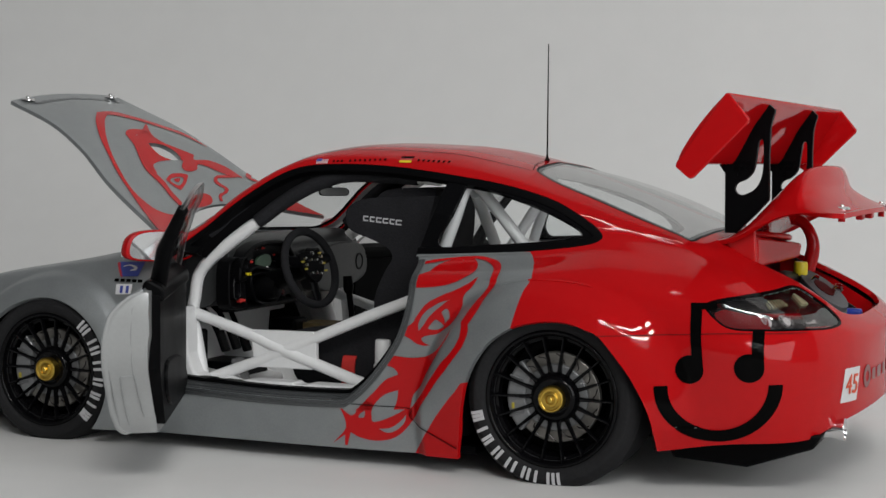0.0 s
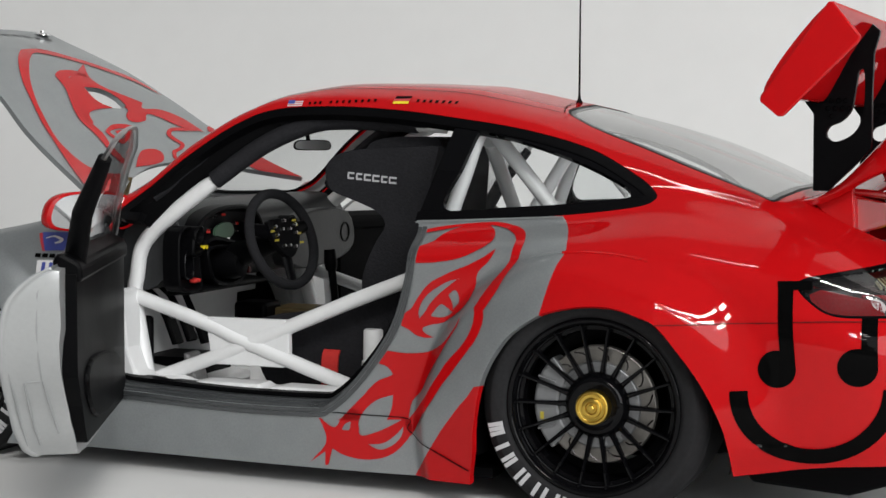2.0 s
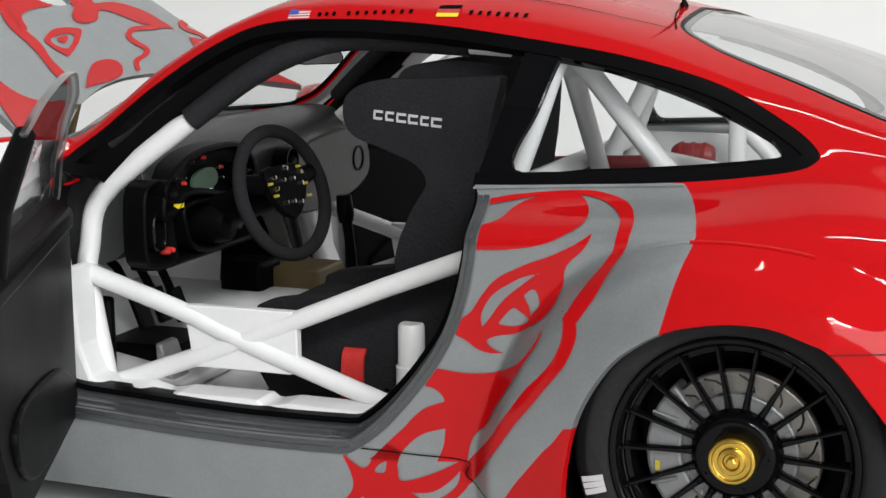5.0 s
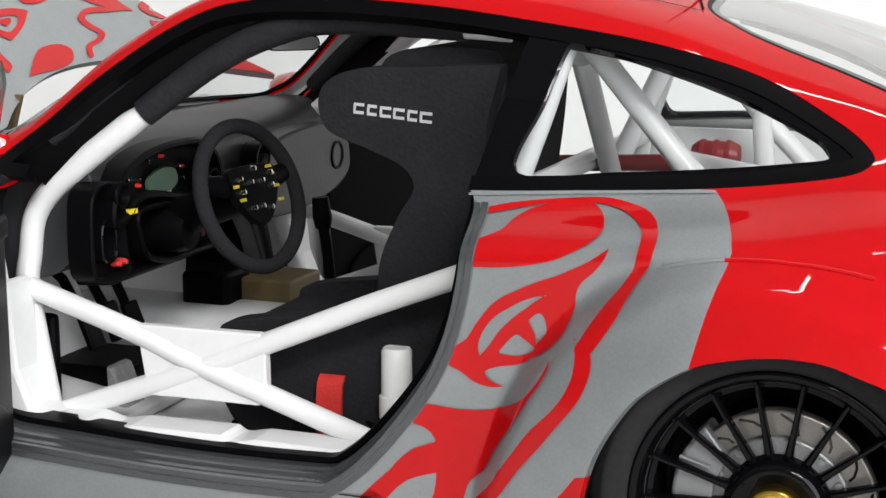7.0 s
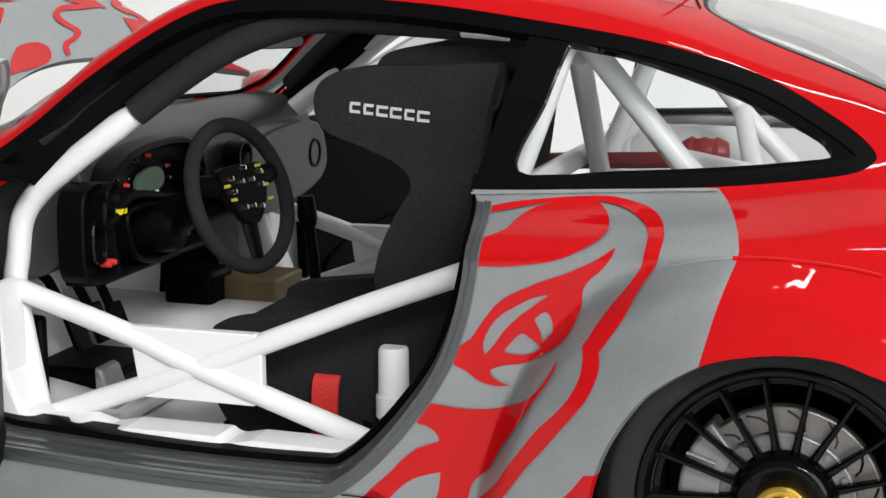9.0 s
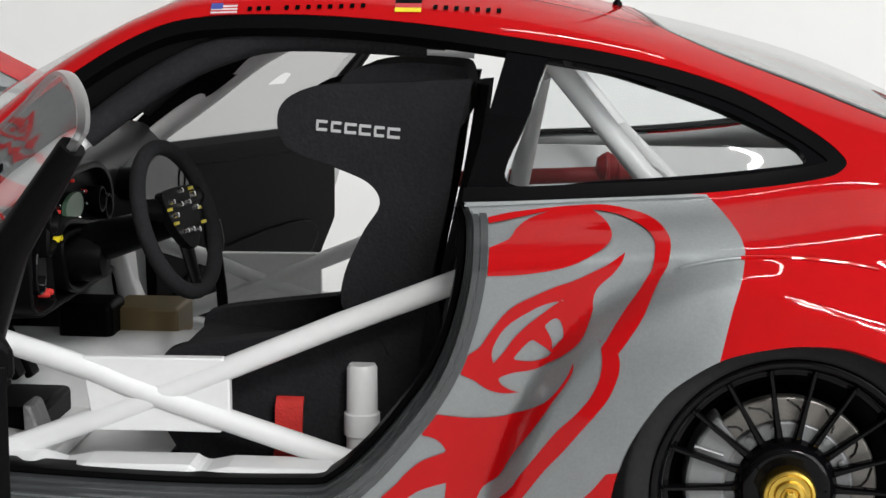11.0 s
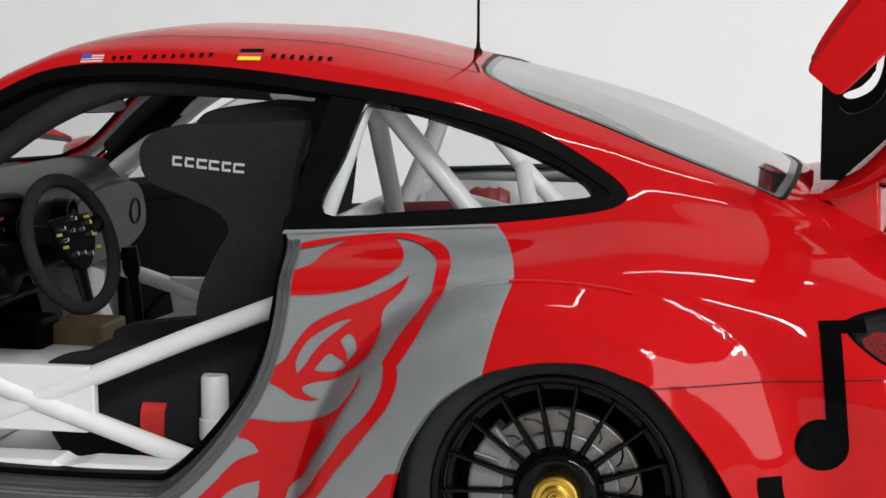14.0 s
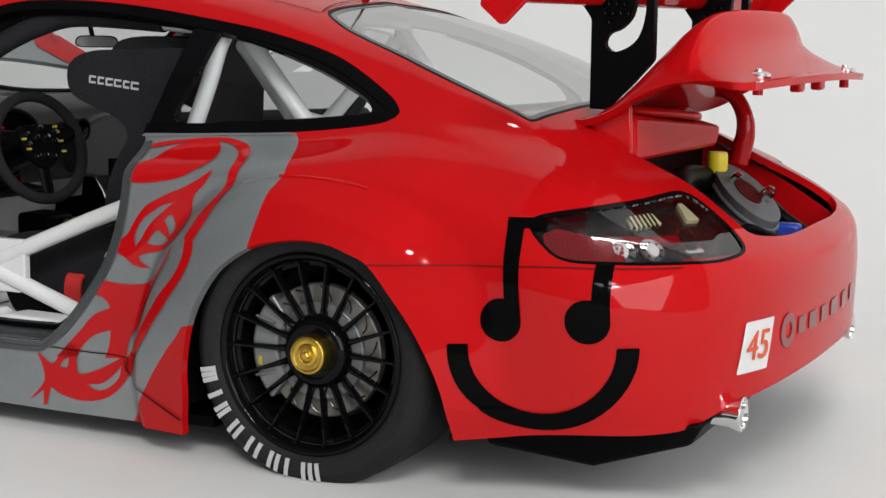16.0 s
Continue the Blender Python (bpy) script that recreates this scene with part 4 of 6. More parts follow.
LID_BASE = pchip([2.86, 2.94, 3.0, 3.06, 3.12, 3.2, 3.28, 3.36, 3.45], [0.952, 0.962, 0.980, 1.010, 1.040, 1.066, 1.076, 1.078, 1.076])
LID_RAMP = pchip([2.86, 2.92, 2.99, 3.05, 3.12, 3.17, 3.205, 3.225, 3.236, 3.248, 3.27, 3.31, 3.36, 3.41], [0, 0.006, 0.035, 0.075, 0.128, 0.165, 0.178, 0.174, 0.15, 0.105, 0.075, 0.045, 0.018, 0.0])
LID_HALF = pchip([2.86, 3.0, 3.2, 3.30, 3.38, 3.42], [0.43, 0.47, 0.51, 0.55, 0.565, 0.53])


def lid_z(x, y):
    """The raised lid: a ramp to the ducktail's crest, a steep face behind it, then a flat tail."""
    k = abs(y) / float(LID_HALF(x))
    return float(LID_BASE(x)) + float(LID_RAMP(x)) * max(1 - k ** 5, 0) ** 0.75 + 0.012 * (1 - k * k)


lid_rows = []
for x in np.concatenate([np.linspace(2.86, 3.19, 22), np.linspace(3.20, 3.28, 22), np.linspace(3.29, 3.42, 14)]):
    lid_rows.append([(x + 0.035 * (1 - (u * u)) * min((x - 2.86) / 0.3, 1), u * float(LID_HALF(x)), lid_z(x, u * float(LID_HALF(x)))) for u in np.sin(np.linspace(-1, 1, 61) * math.pi / 2)])
YAW = pose(0, 0, 0, 0, 0, -3.2)
LID = Matrix.Translation((2.86 * K, 0, 0)) @ YAW @ Matrix.Translation((-2.86 * K, 0, 0))
lid = part("engine_lid", grid(lid_rows), RED, car, "raised red engine lid with ducktail spoiler", solid=0.02)
for x, y in ((3.385, -0.40), (3.395, 0.40)):
    z = lid_z(x, y)
    p_ = part("lock_pin", lathe([(0.032, z - 0.004), (0.032, z + 0.003), (0.026, z + 0.006), (0.010, z + 0.008), (0.009, z + 0.013), (0.005, z + 0.016), (0.0005, z + 0.016)], 20, "z", (x, y, 0.002)), CHROME, lid, "chrome lock pin")
    part("pin_stub", lathe([(0.014, z - 0.05), (0.014, z - 0.015)], 10, "z", (x, y, 0)), RED, lid)
for y in (-0.1, 0.1):
    part("catch", block(3.40, y, 1.055, 0.03, 0.05, 0.03), RED, lid, bevel=0.006)
# bracket and air box hanging below the lid
part("bracket", prism([(2.925, 0.955), (3.05, 1.0), (3.058, 0.848), (3.0, 0.872), (2.955, 0.92)], -0.425, -0.405), RED, lid, "red side bracket", bevel=0.006)
near, far = [(2.95, 0.86), (3.06, 0.848), (3.055, 0.975), (2.95, 0.985)], [(3.0, 0.86), (3.115, 0.866), (3.125, 0.925), (3.01, 0.95)]
V = [(x, -0.400, z) for x, z in near] + [(x, 0.10, z) for x, z in far]
duct = part("air_duct", (V, [(0, 1, 2, 3), (7, 6, 5, 4), (0, 4, 5, 1), (1, 5, 6, 2), (2, 6, 7, 3), (3, 7, 4, 0)]), RED, lid, "red air duct below the lid", smooth=False, bevel=0.012)
ring_ = [(3.045 + 0.05 * math.cos(a) + 0.16 * 0.18 * math.sin(a), -0.16 + 0.16 * math.sin(a), 0.968 - 0.014 * math.sin(a)) for a in np.linspace(0, 2 * math.pi, 33)]
part("duct_mouth", tube(ring_, 0.012, 10), RED, duct)
# no hole is cut: a flat black face paints the mouth's inner shade
part("opening", (ring_[:-1], [tuple(range(32))]), BLACK, duct, "flat black sheet painting the shade inside the duct mouth", smooth=False)
part("hinge_arm", tube([(3.0, 0.36, 1.02), (3.045, 0.36, 1.015), (3.08, 0.365, 0.99), (3.105, 0.37, 0.94), (3.11, 0.37, 0.88), (3.09, 0.37, 0.80)], [0.024, 0.024, 0.024, 0.026, 0.030, 0.034], rounded=5), RED, lid, "curved red hinge arm")
for o in (lid,):
    o.matrix_basis = LID

wing = new("rear_wing")
wing.parent = car
wing.matrix_basis = LID
tagged(wing, "red rear wing on two black uprights")
PLATE = [(3.016, 1.519), (3.028, 1.518), (3.104, 1.425), (3.10, 1.41), (2.90, 1.209), (2.885, 1.207), (2.832, 1.252), (2.836, 1.268)]
PLATE = [(x + 0.065, z) for x, z in PLATE]
for s in (-1, 1):
    part("end_plate", prism(PLATE, s * 1.0 - 0.008, s * 1.0 + 0.008), RED, wing, bevel=0.005)
foil = [(2.905, 1.275), (2.945, 1.262), (2.985, 1.325), (3.03, 1.41), (3.095, 1.505), (3.075, 1.512), (3.00, 1.43), (2.935, 1.34)]
part("main_plane", prism([tuple(p) for p in smooth_loop(foil, 4)], -0.995, 0.995), RED, wing, "curved red main plane", bevel=0.003)
STRUT = [(2.920, 0.985), (2.917, 1.225), (2.884, 1.268), (2.912, 1.285), (2.94, 1.30), (2.965, 1.35), (3.0, 1.42), (3.035, 1.48), (3.06, 1.505), (3.087, 1.50), (3.115, 1.475), (3.104, 1.44), (3.097, 1.41), (3.094, 1.30), (3.096, 1.12), (3.04, 1.058), (2.98, 1.0), (2.97, 0.985)]
SLOT = smooth_loop([(x + 0.012, z) for x, z in [(3.032, 1.30), (3.040, 1.355), (3.056, 1.36), (3.060, 1.30), (3.055, 1.22), (3.03, 1.165), (2.975, 1.138), (2.945, 1.155), (2.955, 1.185), (2.99, 1.2), (3.02, 1.235)]], 4)
DOTS = [(2.95 + 0.022 * (i % 4) + 0.012 * (i // 4), 1.265 - 0.024 * (i // 4)) for i in range(9)]
for y in (-0.38, 0.40):
    u_ = part("upright", plate(STRUT, [SLOT], y, 0.024, 0.012), BLACK, wing, "black upright with slot and small holes", smooth=False)
    for x, z in DOTS:
        part("bolt", lathe([(0.008, -0.004), (0.008, 0.0), (0.005, 0.003), (0.0005, 0.003)], 8, "y", (x, y - 0.014, z)), GLOSSBLACK, u_)

# ---------------------------------------------------------------- bonnet
BX, BZ, BH = (pchip([0, 0.3, 0.5, 0.7, 1], v) for v in ([0.52, 0.18, -0.013, -0.21, -0.53], [0.905, 1.145, 1.298, 1.415, 1.53], [0.73, 0.67, 0.60, 0.54, 0.44]))


def bonnet_point(s, u):
    """s from the hinge at the screen to the nose, u across."""
    r = 1 - u * u
    x = BX(s) - 0.15 * r * (1 - s) ** 2 - 0.04 * r * s ** 3 + 0.035 * r * math.sin(math.pi * s) + 0.055 * max(u, 0) ** 6 * (1 - s) ** 8
    return float(x), float(u * BH(s)), float(BZ(s) + 0.028 * (u + 1) - 0.055 * ((u + 1) / 2) ** 2 * math.sin(math.pi * s) + 0.045 * r * (0.5 + 0.5 * math.sin(math.pi * s)))


def bonnet_rear(u):
    """The rear edge is cut in an arc round the foot of the windscreen."""
    return 0.10 * max(1 - ((u - 0.2) / 0.85) ** 2, 0)


BONNET = grid([[bonnet_point(bonnet_rear(u) + (1 - bonnet_rear(u)) * s, u) for u in np.linspace(-1, 1, 121)] for s in np.linspace(0, 1, 121)])
VENT = curvy([(0.006, -0.091, 1), (0.014, 0.019), (0.043, 0.082), (0.077, 0.099, 1), (0.087, 0.045), (0.08, -0.038), (0.053, -0.09)])
_, BONNET = split(BONNET, sdf(VENT)(np.asarray(BONNET[0])[:, :2]))
BONNET = tidy((BONNET[0], BONNET[1]))
bonnet = part("bonnet", BONNET, SILVER, car, "raised silver bonnet with red swirl graphic", solid=0.018)
x, y, z = bonnet_point(0.06, -0.44)
part("hinge_strut", prism([(x - 0.018, z), (x + 0.022, z), (x - 0.04, z - 0.20), (x - 0.08, z - 0.20)], y - 0.008, y + 0.008), BROWN, bonnet, "olive brown bonnet strut", smooth=False, bevel=0.003)

# ---------------------------------------------------------------- doors
HX, HY, SWING = 0.53, -0.83, 64.3
DOOR_LOW = np.array([p for p in DOORWAY if p[1] < 0.872])


def door_low(z):
    """The door leaf overlaps the sill below and ends lower than the opening above."""
    return np.interp(z, [0.27, 0.29, 0.40, 0.70, 0.872, 0.95], [0.205, 0.232, 0.385, 0.665, 0.792, 0.80])


def leaf_y(z):
    """Half width of the door leaf, by height: tucked in below, a round shoulder above."""
    return np.interp(z, [0.205, 0.217, 0.24, 0.305, 0.40, 0.50, 0.585, 0.645, 0.69, 0.715, 0.745, 0.773, 0.792], [0.805, 0.828, 0.853, 0.868, 0.874, 0.877, 0.873, 0.863, 0.849, 0.833, 0.804, 0.766, 0.722])


def door(sign):
    d = new("door")
    d.parent = car
    tagged(d, "open door with silver skin, black trim and clear window")
    skin_ = (door_skin[0], [f for f in door_skin[1] if door_skin[0][f[0]][1] < 0])
    below, _ = split(tidy(skin_), np.asarray(tidy(skin_)[0])[:, 2] - 0.872)
    leaf = [(p[0], -float(leaf_y(door_low(p[2]))), float(door_low(p[2]))) for p in below[0]]
    part("outer_skin", tidy((leaf, below[1])), SILVER, d, "silver door skin with red graphic", solid=0.012)
    low = np.stack([DOOR_LOW[:, 0], door_low(DOOR_LOW[:, 1])], 1)
    c = np.array([1.12, 0.50])

    def ring(scale, y_in):
        return [(c[0] + (x - c[0]) * scale, -max(float(leaf_y(z)) - y_in, 0.70), c[1] + (z - c[1]) * scale) for x, z in low]
    # pressed edge: a rolled rim, a shallow step, then a flat face to the trim
    edge = part("door_edge", grid([ring(*q) for q in ((0.998, 0.002), (1.004, 0.005), (1.005, 0.011), (1.001, 0.017), (0.992, 0.020), (0.988, 0.026), (0.985, 0.06), (0.982, 0.10), (0.978, 0.135), (0.97, 0.165), (0.6, 0.17))], True), EDGE, d, "pale silver pressed door edge")

    def on_face(y, z):
        x = np.interp(z, door_low(np.array([0.278, 0.292, 0.352, 0.446, 0.55, 0.67, 0.80, 0.872])), [1.40, 1.46, 1.533, 1.612, 1.68, 1.722, 1.74, 1.722])
        return (c[0] + (x - c[0]) * np.interp(leaf_y(z) - y, [0.02, 0.06, 0.10, 0.15], [0.990, 0.986, 0.983, 0.976]) + 0.001, -y, z)
    for run in ([(0.742, 0.763), (0.758, 0.72), (0.766, 0.62), (0.767, 0.52), (0.766, 0.470), (0.772, 0.468), (0.810, 0.465), (0.815, 0.46), (0.812, 0.38), (0.806, 0.31), (0.800, 0.262)],
                [(0.764, 0.468), (0.757, 0.40), (0.748, 0.34), (0.742, 0.30)],
                [(0.815, 0.715), (0.838, 0.68), (0.850, 0.62), (0.855, 0.55), (0.852, 0.48), (0.846, 0.40), (0.842, 0.33), (0.836, 0.26)]):
        part("edge_bead", tube([on_face(*q) for q in run], 0.0032, 6), GROOVE, edge, "thin grey groove on the door edge")
    inner = [(min(max(c[0] + (x - c[0]) * 0.955, 0.63), 1.63), max(c[1] + (z - c[1]) * 0.96, 0.262)) for x, z in low if z < 0.785]
    trim = part("trim_panel", prism(inner, -0.735, -0.668), BLACK, d, "black moulded door trim panel", smooth=False, bevel=0.03)
    part("armrest", prism([tuple(p) for p in smooth_loop([(0.72, 0.36), (0.78, 0.30), (1.30, 0.31), (1.50, 0.42), (1.42, 0.50), (0.95, 0.46)], 4)], -0.68, -0.655), BLACK, trim, "black door pocket", smooth=False, bevel=0.02)
    part("upper_ledge", prism([(-0.655, 0.74), (-0.655, 0.785), (-0.668, 0.80), (-0.70, 0.818), (-0.725, 0.82), (-0.735, 0.80), (-0.735, 0.74)], 0.64, 1.625, "x"), BLACK, trim, smooth=False, bevel=0.02)

    def lean(p, k=0.0):
        return (p[0], -np.interp(p[1], [0.80, 0.935, 1.04, 1.107, 1.17], [0.705, 0.662, 0.612, 0.570, 0.546]) + k, p[1])
    pane = smooth_loop([(0.64, 0.80), (0.76, 0.90), (0.90, 0.985), (1.05, 1.06), (1.20, 1.125), (1.32, 1.163), (1.40, 1.172), (1.50, 1.166), (1.62, 1.146), (1.70, 1.118), (1.715, 1.09), (1.68, 1.035), (1.60, 0.93), (1.52, 0.80), (1.2, 0.80), (0.9, 0.80)], 4)
    n = len(pane)
    mid = np.array([1.25, 1.0])
    rows = [[lean(mid + (p - mid) * k) for p in pane] for k in (1.0, 0.9, 0.7, 0.4, 0.1)]
    g_ = part("door_glass", grid(rows, True), DOORGLASS, d, "smoky clear plastic door window")
    g_.visible_shadow = False
    part("glass_edge", grid([[lean(mid + (p - mid) * k, e) for p in pane] for k, e in ((0.955, 0.0), (1.0, -0.004), (1.012, 0.006), (1.0, 0.014), (0.955, 0.01))], True), FROST, g_, "frosted thick rim of the window")
    part("rear_frame", tube([lean((1.515, 0.775), 0.012), lean((1.60, 0.93), 0.008), lean((1.704, 1.085), 0.006)], [0.034, 0.030, 0.020], 10), BLACK, d, "black rear window post")
    m = Matrix.Translation(((HX - 0.04) * K, HY * K, 0)) @ pose(0, 0, 0, 0, 0, -SWING) @ Matrix.Translation((-HX * K, -HY * K, 0))
    d.matrix_basis = m if sign < 0 else Matrix.Diagonal((1, -1, 1, 1)) @ m
    return d


door(-1)
door(1)

# door mirrors
for s in (-1, 1):
    m_ = new("door_mirror")
    m_.parent = car
    tagged(m_, "red door mirror with flat glass")
    out = smooth_loop([(-0.15, -0.058), (-0.165, 0.0), (-0.14, 0.055), (0.0, 0.070), (0.11, 0.060), (0.158, 0.015), (0.15, -0.052), (0.0, -0.068)], 5)
    turn = Matrix.Translation((0.53, s * (0.823 if s < 0 else 1.0), 0.885)) @ pose(0, 0, 0, 0, 0, s * 30)
    rows = [[(x, u * k * s, v * k) for u, v in out] for x, k in ((0.008, 0.88), (0.004, 0.97), (-0.008, 1.0), (-0.04, 0.98), (-0.085, 0.82), (-0.11, 0.55), (-0.12, 0.1))]
    part("shell", moved(grid(rows, True), turn), RED, m_)
    V = [tuple(turn @ Vector((0.006, u * 0.885 * s, v * 0.885))) for u, v in out]
    part("mirror_glass", (V, [tuple(range(len(V)))]), MIRROR, m_, "mirror glass", smooth=False)
    part("stalk", tube([(0.50, s * 0.80, 0.85), (0.52, s * 0.77, 0.835), (0.56, s * 0.74, 0.83)], [0.03, 0.028, 0.03], 10), RED, m_)

# ---------------------------------------------------------------- cabin shell
tub = new("cabin")
tub.parent = car
tagged(tub, "white painted cabin tub")
part("floor_pan", prism([(0.30, 0.20), (1.95, 0.20), (1.95, 0.235), (0.30, 0.235)], -0.74, 0.74), WHITE, tub, "white floor pan")
part("firewall", prism([(0.22, 0.20), (0.30, 0.20), (0.36, 0.90), (0.28, 0.90)], -0.74, 0.74), WHITE, tub, bevel=0.01)
part("tunnel", prism([tuple(p) for p in smooth_loop([(-0.16, 0.20), (-0.14, 0.36), (-0.08, 0.42), (0.08, 0.42), (0.14, 0.36), (0.16, 0.20)], 4)], 0.34, 1.95, "x"), WHITE, tub, "white centre tunnel")
part("bulkhead", prism([(1.86, 0.20), (1.95, 0.20), (2.06, 0.60), (2.80, 0.80), (2.80, 0.85), (2.02, 0.66)], -0.74, 0.74), WHITE, tub, "white rear bulkhead", bevel=0.02)
for s in (-1, 1):
    sill = [(0.62, 0.20), (0.60, 0.62), (0.625, 0.62), (0.645, 0.42), (0.68, 0.335), (0.72, 0.318), (0.815, 0.322), (0.872, 0.308), (0.93, 0.320), (1.15, 0.322), (1.172, 0.308), (1.23, 0.320), (1.44, 0.320), (1.47, 0.30), (1.50, 0.20)]
    part("sill_box", prism(sill, s * 0.73 - 0.055, s * 0.73 + 0.055), WHITE, tub, "white stepped sill", smooth=False, bevel=0.012)
    part("kick_panel", prism([(0.56, 0.22), (0.64, 0.22), (0.62, 0.55), (0.58, 0.80), (0.50, 0.80), (0.50, 0.3)], s * 0.755 - 0.012, s * 0.755 + 0.012), WHITE, tub, "white door post")
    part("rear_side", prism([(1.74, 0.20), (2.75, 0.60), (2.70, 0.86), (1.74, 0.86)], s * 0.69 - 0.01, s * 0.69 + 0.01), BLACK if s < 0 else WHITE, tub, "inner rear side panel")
part("footwell_plate", prism([(0.34, 0.24), (0.80, 0.24), (0.80, 0.27), (0.50, 0.32), (0.36, 0.62), (0.33, 0.62)], -0.66, -0.18), WHITE, tub, bevel=0.01)
part("foot_rest", prism([(0.72, 0.245), (0.78, 0.245), (0.735, 0.37), (0.715, 0.375)], -0.53, -0.44), TREAD, tub, "ribbed grey footrest", smooth=False, bevel=0.008)

ped = new("pedal_box")
ped.parent = car
tagged(ped, "black pedals on a black pedal box")
part("base", block(0.60, -0.32, 0.30, 0.26, 0.24, 0.08), BLACK, ped, bevel=0.015)
for y, z in ((-0.46, 0.46), (-0.36, 0.46), (-0.26, 0.44)):
    part("arm", tube([(0.46, y, 0.64), (0.56, y, 0.56), (0.62, y, z)], 0.013, 8), BLACK, ped)
    part("pad", block(0, 0, 0, 0.02, 0.06, 0.10, Matrix.Translation((0.635, y, z - 0.02)) @ pose(0, 0, 0, 0, -22, 0)), BLACK, ped, bevel=0.006)
part("side_pad", block(0.61, -0.60, 0.40, 0.05, 0.03, 0.22), BLACK, ped, bevel=0.012)

# ---------------------------------------------------------------- roll cage
R_ = 0.025
cage = new("roll_cage")
cage.parent = car
tagged(cage, "white tubular roll cage")
for s in (-1, 1):
    part("front_leg", tube([(0.672, s * 0.69, 0.29), (0.60, s * 0.655, 0.56), (0.603, s * 0.645, 0.66), (0.63, s * 0.64, 0.77), (0.74, s * 0.64, 0.872), (0.86, s * 0.635, 0.960), (0.926, s * 0.63, 1.003), (1.058, s * 0.59, 1.10), (1.195, s * 0.56, 1.168), (1.333, s * 0.545, 1.20), (1.72, s * 0.52, 1.18)], [R_ + 0.003] * 3 + [R_ + 0.004] * 3 + [R_ - 0.002] * 5, rounded=6), WHITE, cage, "white front leg")
    if s < 0:
        part("pad", tube([(0.905, s * 0.634, 0.992), (1.058, s * 0.592, 1.106), (1.195, s * 0.562, 1.172), (1.333, s * 0.545, 1.20), (1.62, s * 0.53, 1.19)], 0.032, rounded=5), MATT, cage, "black foam padding on the tube")
    part("main_hoop", tube([(1.70, s * 0.60, 0.24), (1.737, s * 0.59, 0.80), (1.757, s * 0.585, 0.88), (1.805, s * 0.576, 1.02), (1.853, s * 0.565, 1.16), (1.87, s * 0.45, 1.20), (1.87, 0, 1.21)], R_, rounded=6), WHITE, cage)
    part("door_bar", tube([(0.60, s * 0.668, 0.590), (0.906, s * 0.676, 0.500), (1.047, s * 0.678, 0.447), (1.475, s * 0.685, 0.312)], R_, rounded=4), WHITE, cage, "white door bar")
    part("door_bar", tube([(0.69, s * 0.676, 0.300), (0.963, s * 0.676, 0.402), (1.20, s * 0.674, 0.500), (1.45, s * 0.668, 0.605), (1.74, s * 0.658, 0.718)], R_), WHITE, cage, "white door bar")
    part("gusset", prism([(0.905, 0.527), (1.206, 0.530), (1.219, 0.483), (1.220, 0.415), (1.20, 0.368), (1.06, 0.368), (0.925, 0.366), (0.908, 0.472)], s * 0.676 - 0.014, s * 0.676 + 0.014), WHITE, cage, "white gusset plate", smooth=False, bevel=0.004)
    part("rear_stay", tube([(1.88, s * 0.50, 1.16), (2.085, s * 0.50, 0.915), (2.3, s * 0.48, 0.70)], R_), WHITE, cage)
    part("bolt", lathe([(0.009, -0.003), (0.009, 0.003), (0.0005, 0.004)], 10, "y", (0.60, s * 0.684, 0.575)), STEEL, cage)
for s in (-1, 1):
    over = [(0.65, 0.735, 0.885), (0.75, 0.70, 0.975), (0.86, 0.655, 1.065), (1.0, 0.61, 1.155), (1.12, 0.58, 1.208)]
    under = [(0.67, 0.640, 0.80), (0.76, 0.635, 0.885), (0.88, 0.625, 0.970), (1.02, 0.592, 1.070), (1.16, 0.565, 1.145)]
    part("pillar_trim", grid([[(x, s * y, z) for x, y, z in q] for q in (over, [tuple(0.5 * (a + b) for a, b in zip(p, q)) for p, q in zip(over, under)], under)]), BLACK, tub, "black windscreen pillar trim", solid=0.012)
part("windscreen_bar", tube([(1.12, -0.54, 1.19), (1.12, 0, 1.23), (1.12, 0.54, 1.19)], R_, rounded=5), WHITE, cage)
part("diagonal", tube([(1.86, -0.48, 1.13), (1.74, 0.60, 0.42)], R_), WHITE, cage)
part("diagonal", tube([(1.86, 0.48, 1.13), (1.74, -0.60, 0.42)], R_), WHITE, cage)
part("rear_cross", tube([(2.08, -0.49, 0.92), (2.26, 0.46, 0.74)], R_), WHITE, cage)
part("rear_cross", tube([(2.08, 0.49, 0.92), (2.26, -0.46, 0.74)], R_), WHITE, cage)
part("harness_bar", tube([(1.76, -0.60, 0.855), (1.76, 0.60, 0.855)], R_), WHITE, cage)
shelf = part("rear_shelf_tube", tube([(1.55, 0.0, 0.832), (2.03, 0.0, 0.856)], 0.020), DULLRED, car, "red tube behind the seats")
part("bottle", lathe([(0.0005, -0.06), (0.025, -0.055), (0.036, -0.04), (0.036, 0.04), (0.028, 0.055), (0.0005, 0.06)], 24, "x", (2.055, 0.0, 0.872)), DULLRED, shelf, "red bottle end")
for x in (2.025, 2.055, 2.085):
    part("band", lathe([(0.036, -0.006), (0.0395, -0.004), (0.0395, 0.004), (0.036, 0.006)], 24, "x", (x, 0.0, 0.872)), DULLRED, shelf)
# window net and shelf seen through the quarter window
part("shelf_panel", prism([(1.98, 0.62), (2.75, 0.80), (2.75, 0.815), (1.98, 0.64)], -0.66, 0.66), WHITE, tub, "white rear shelf")

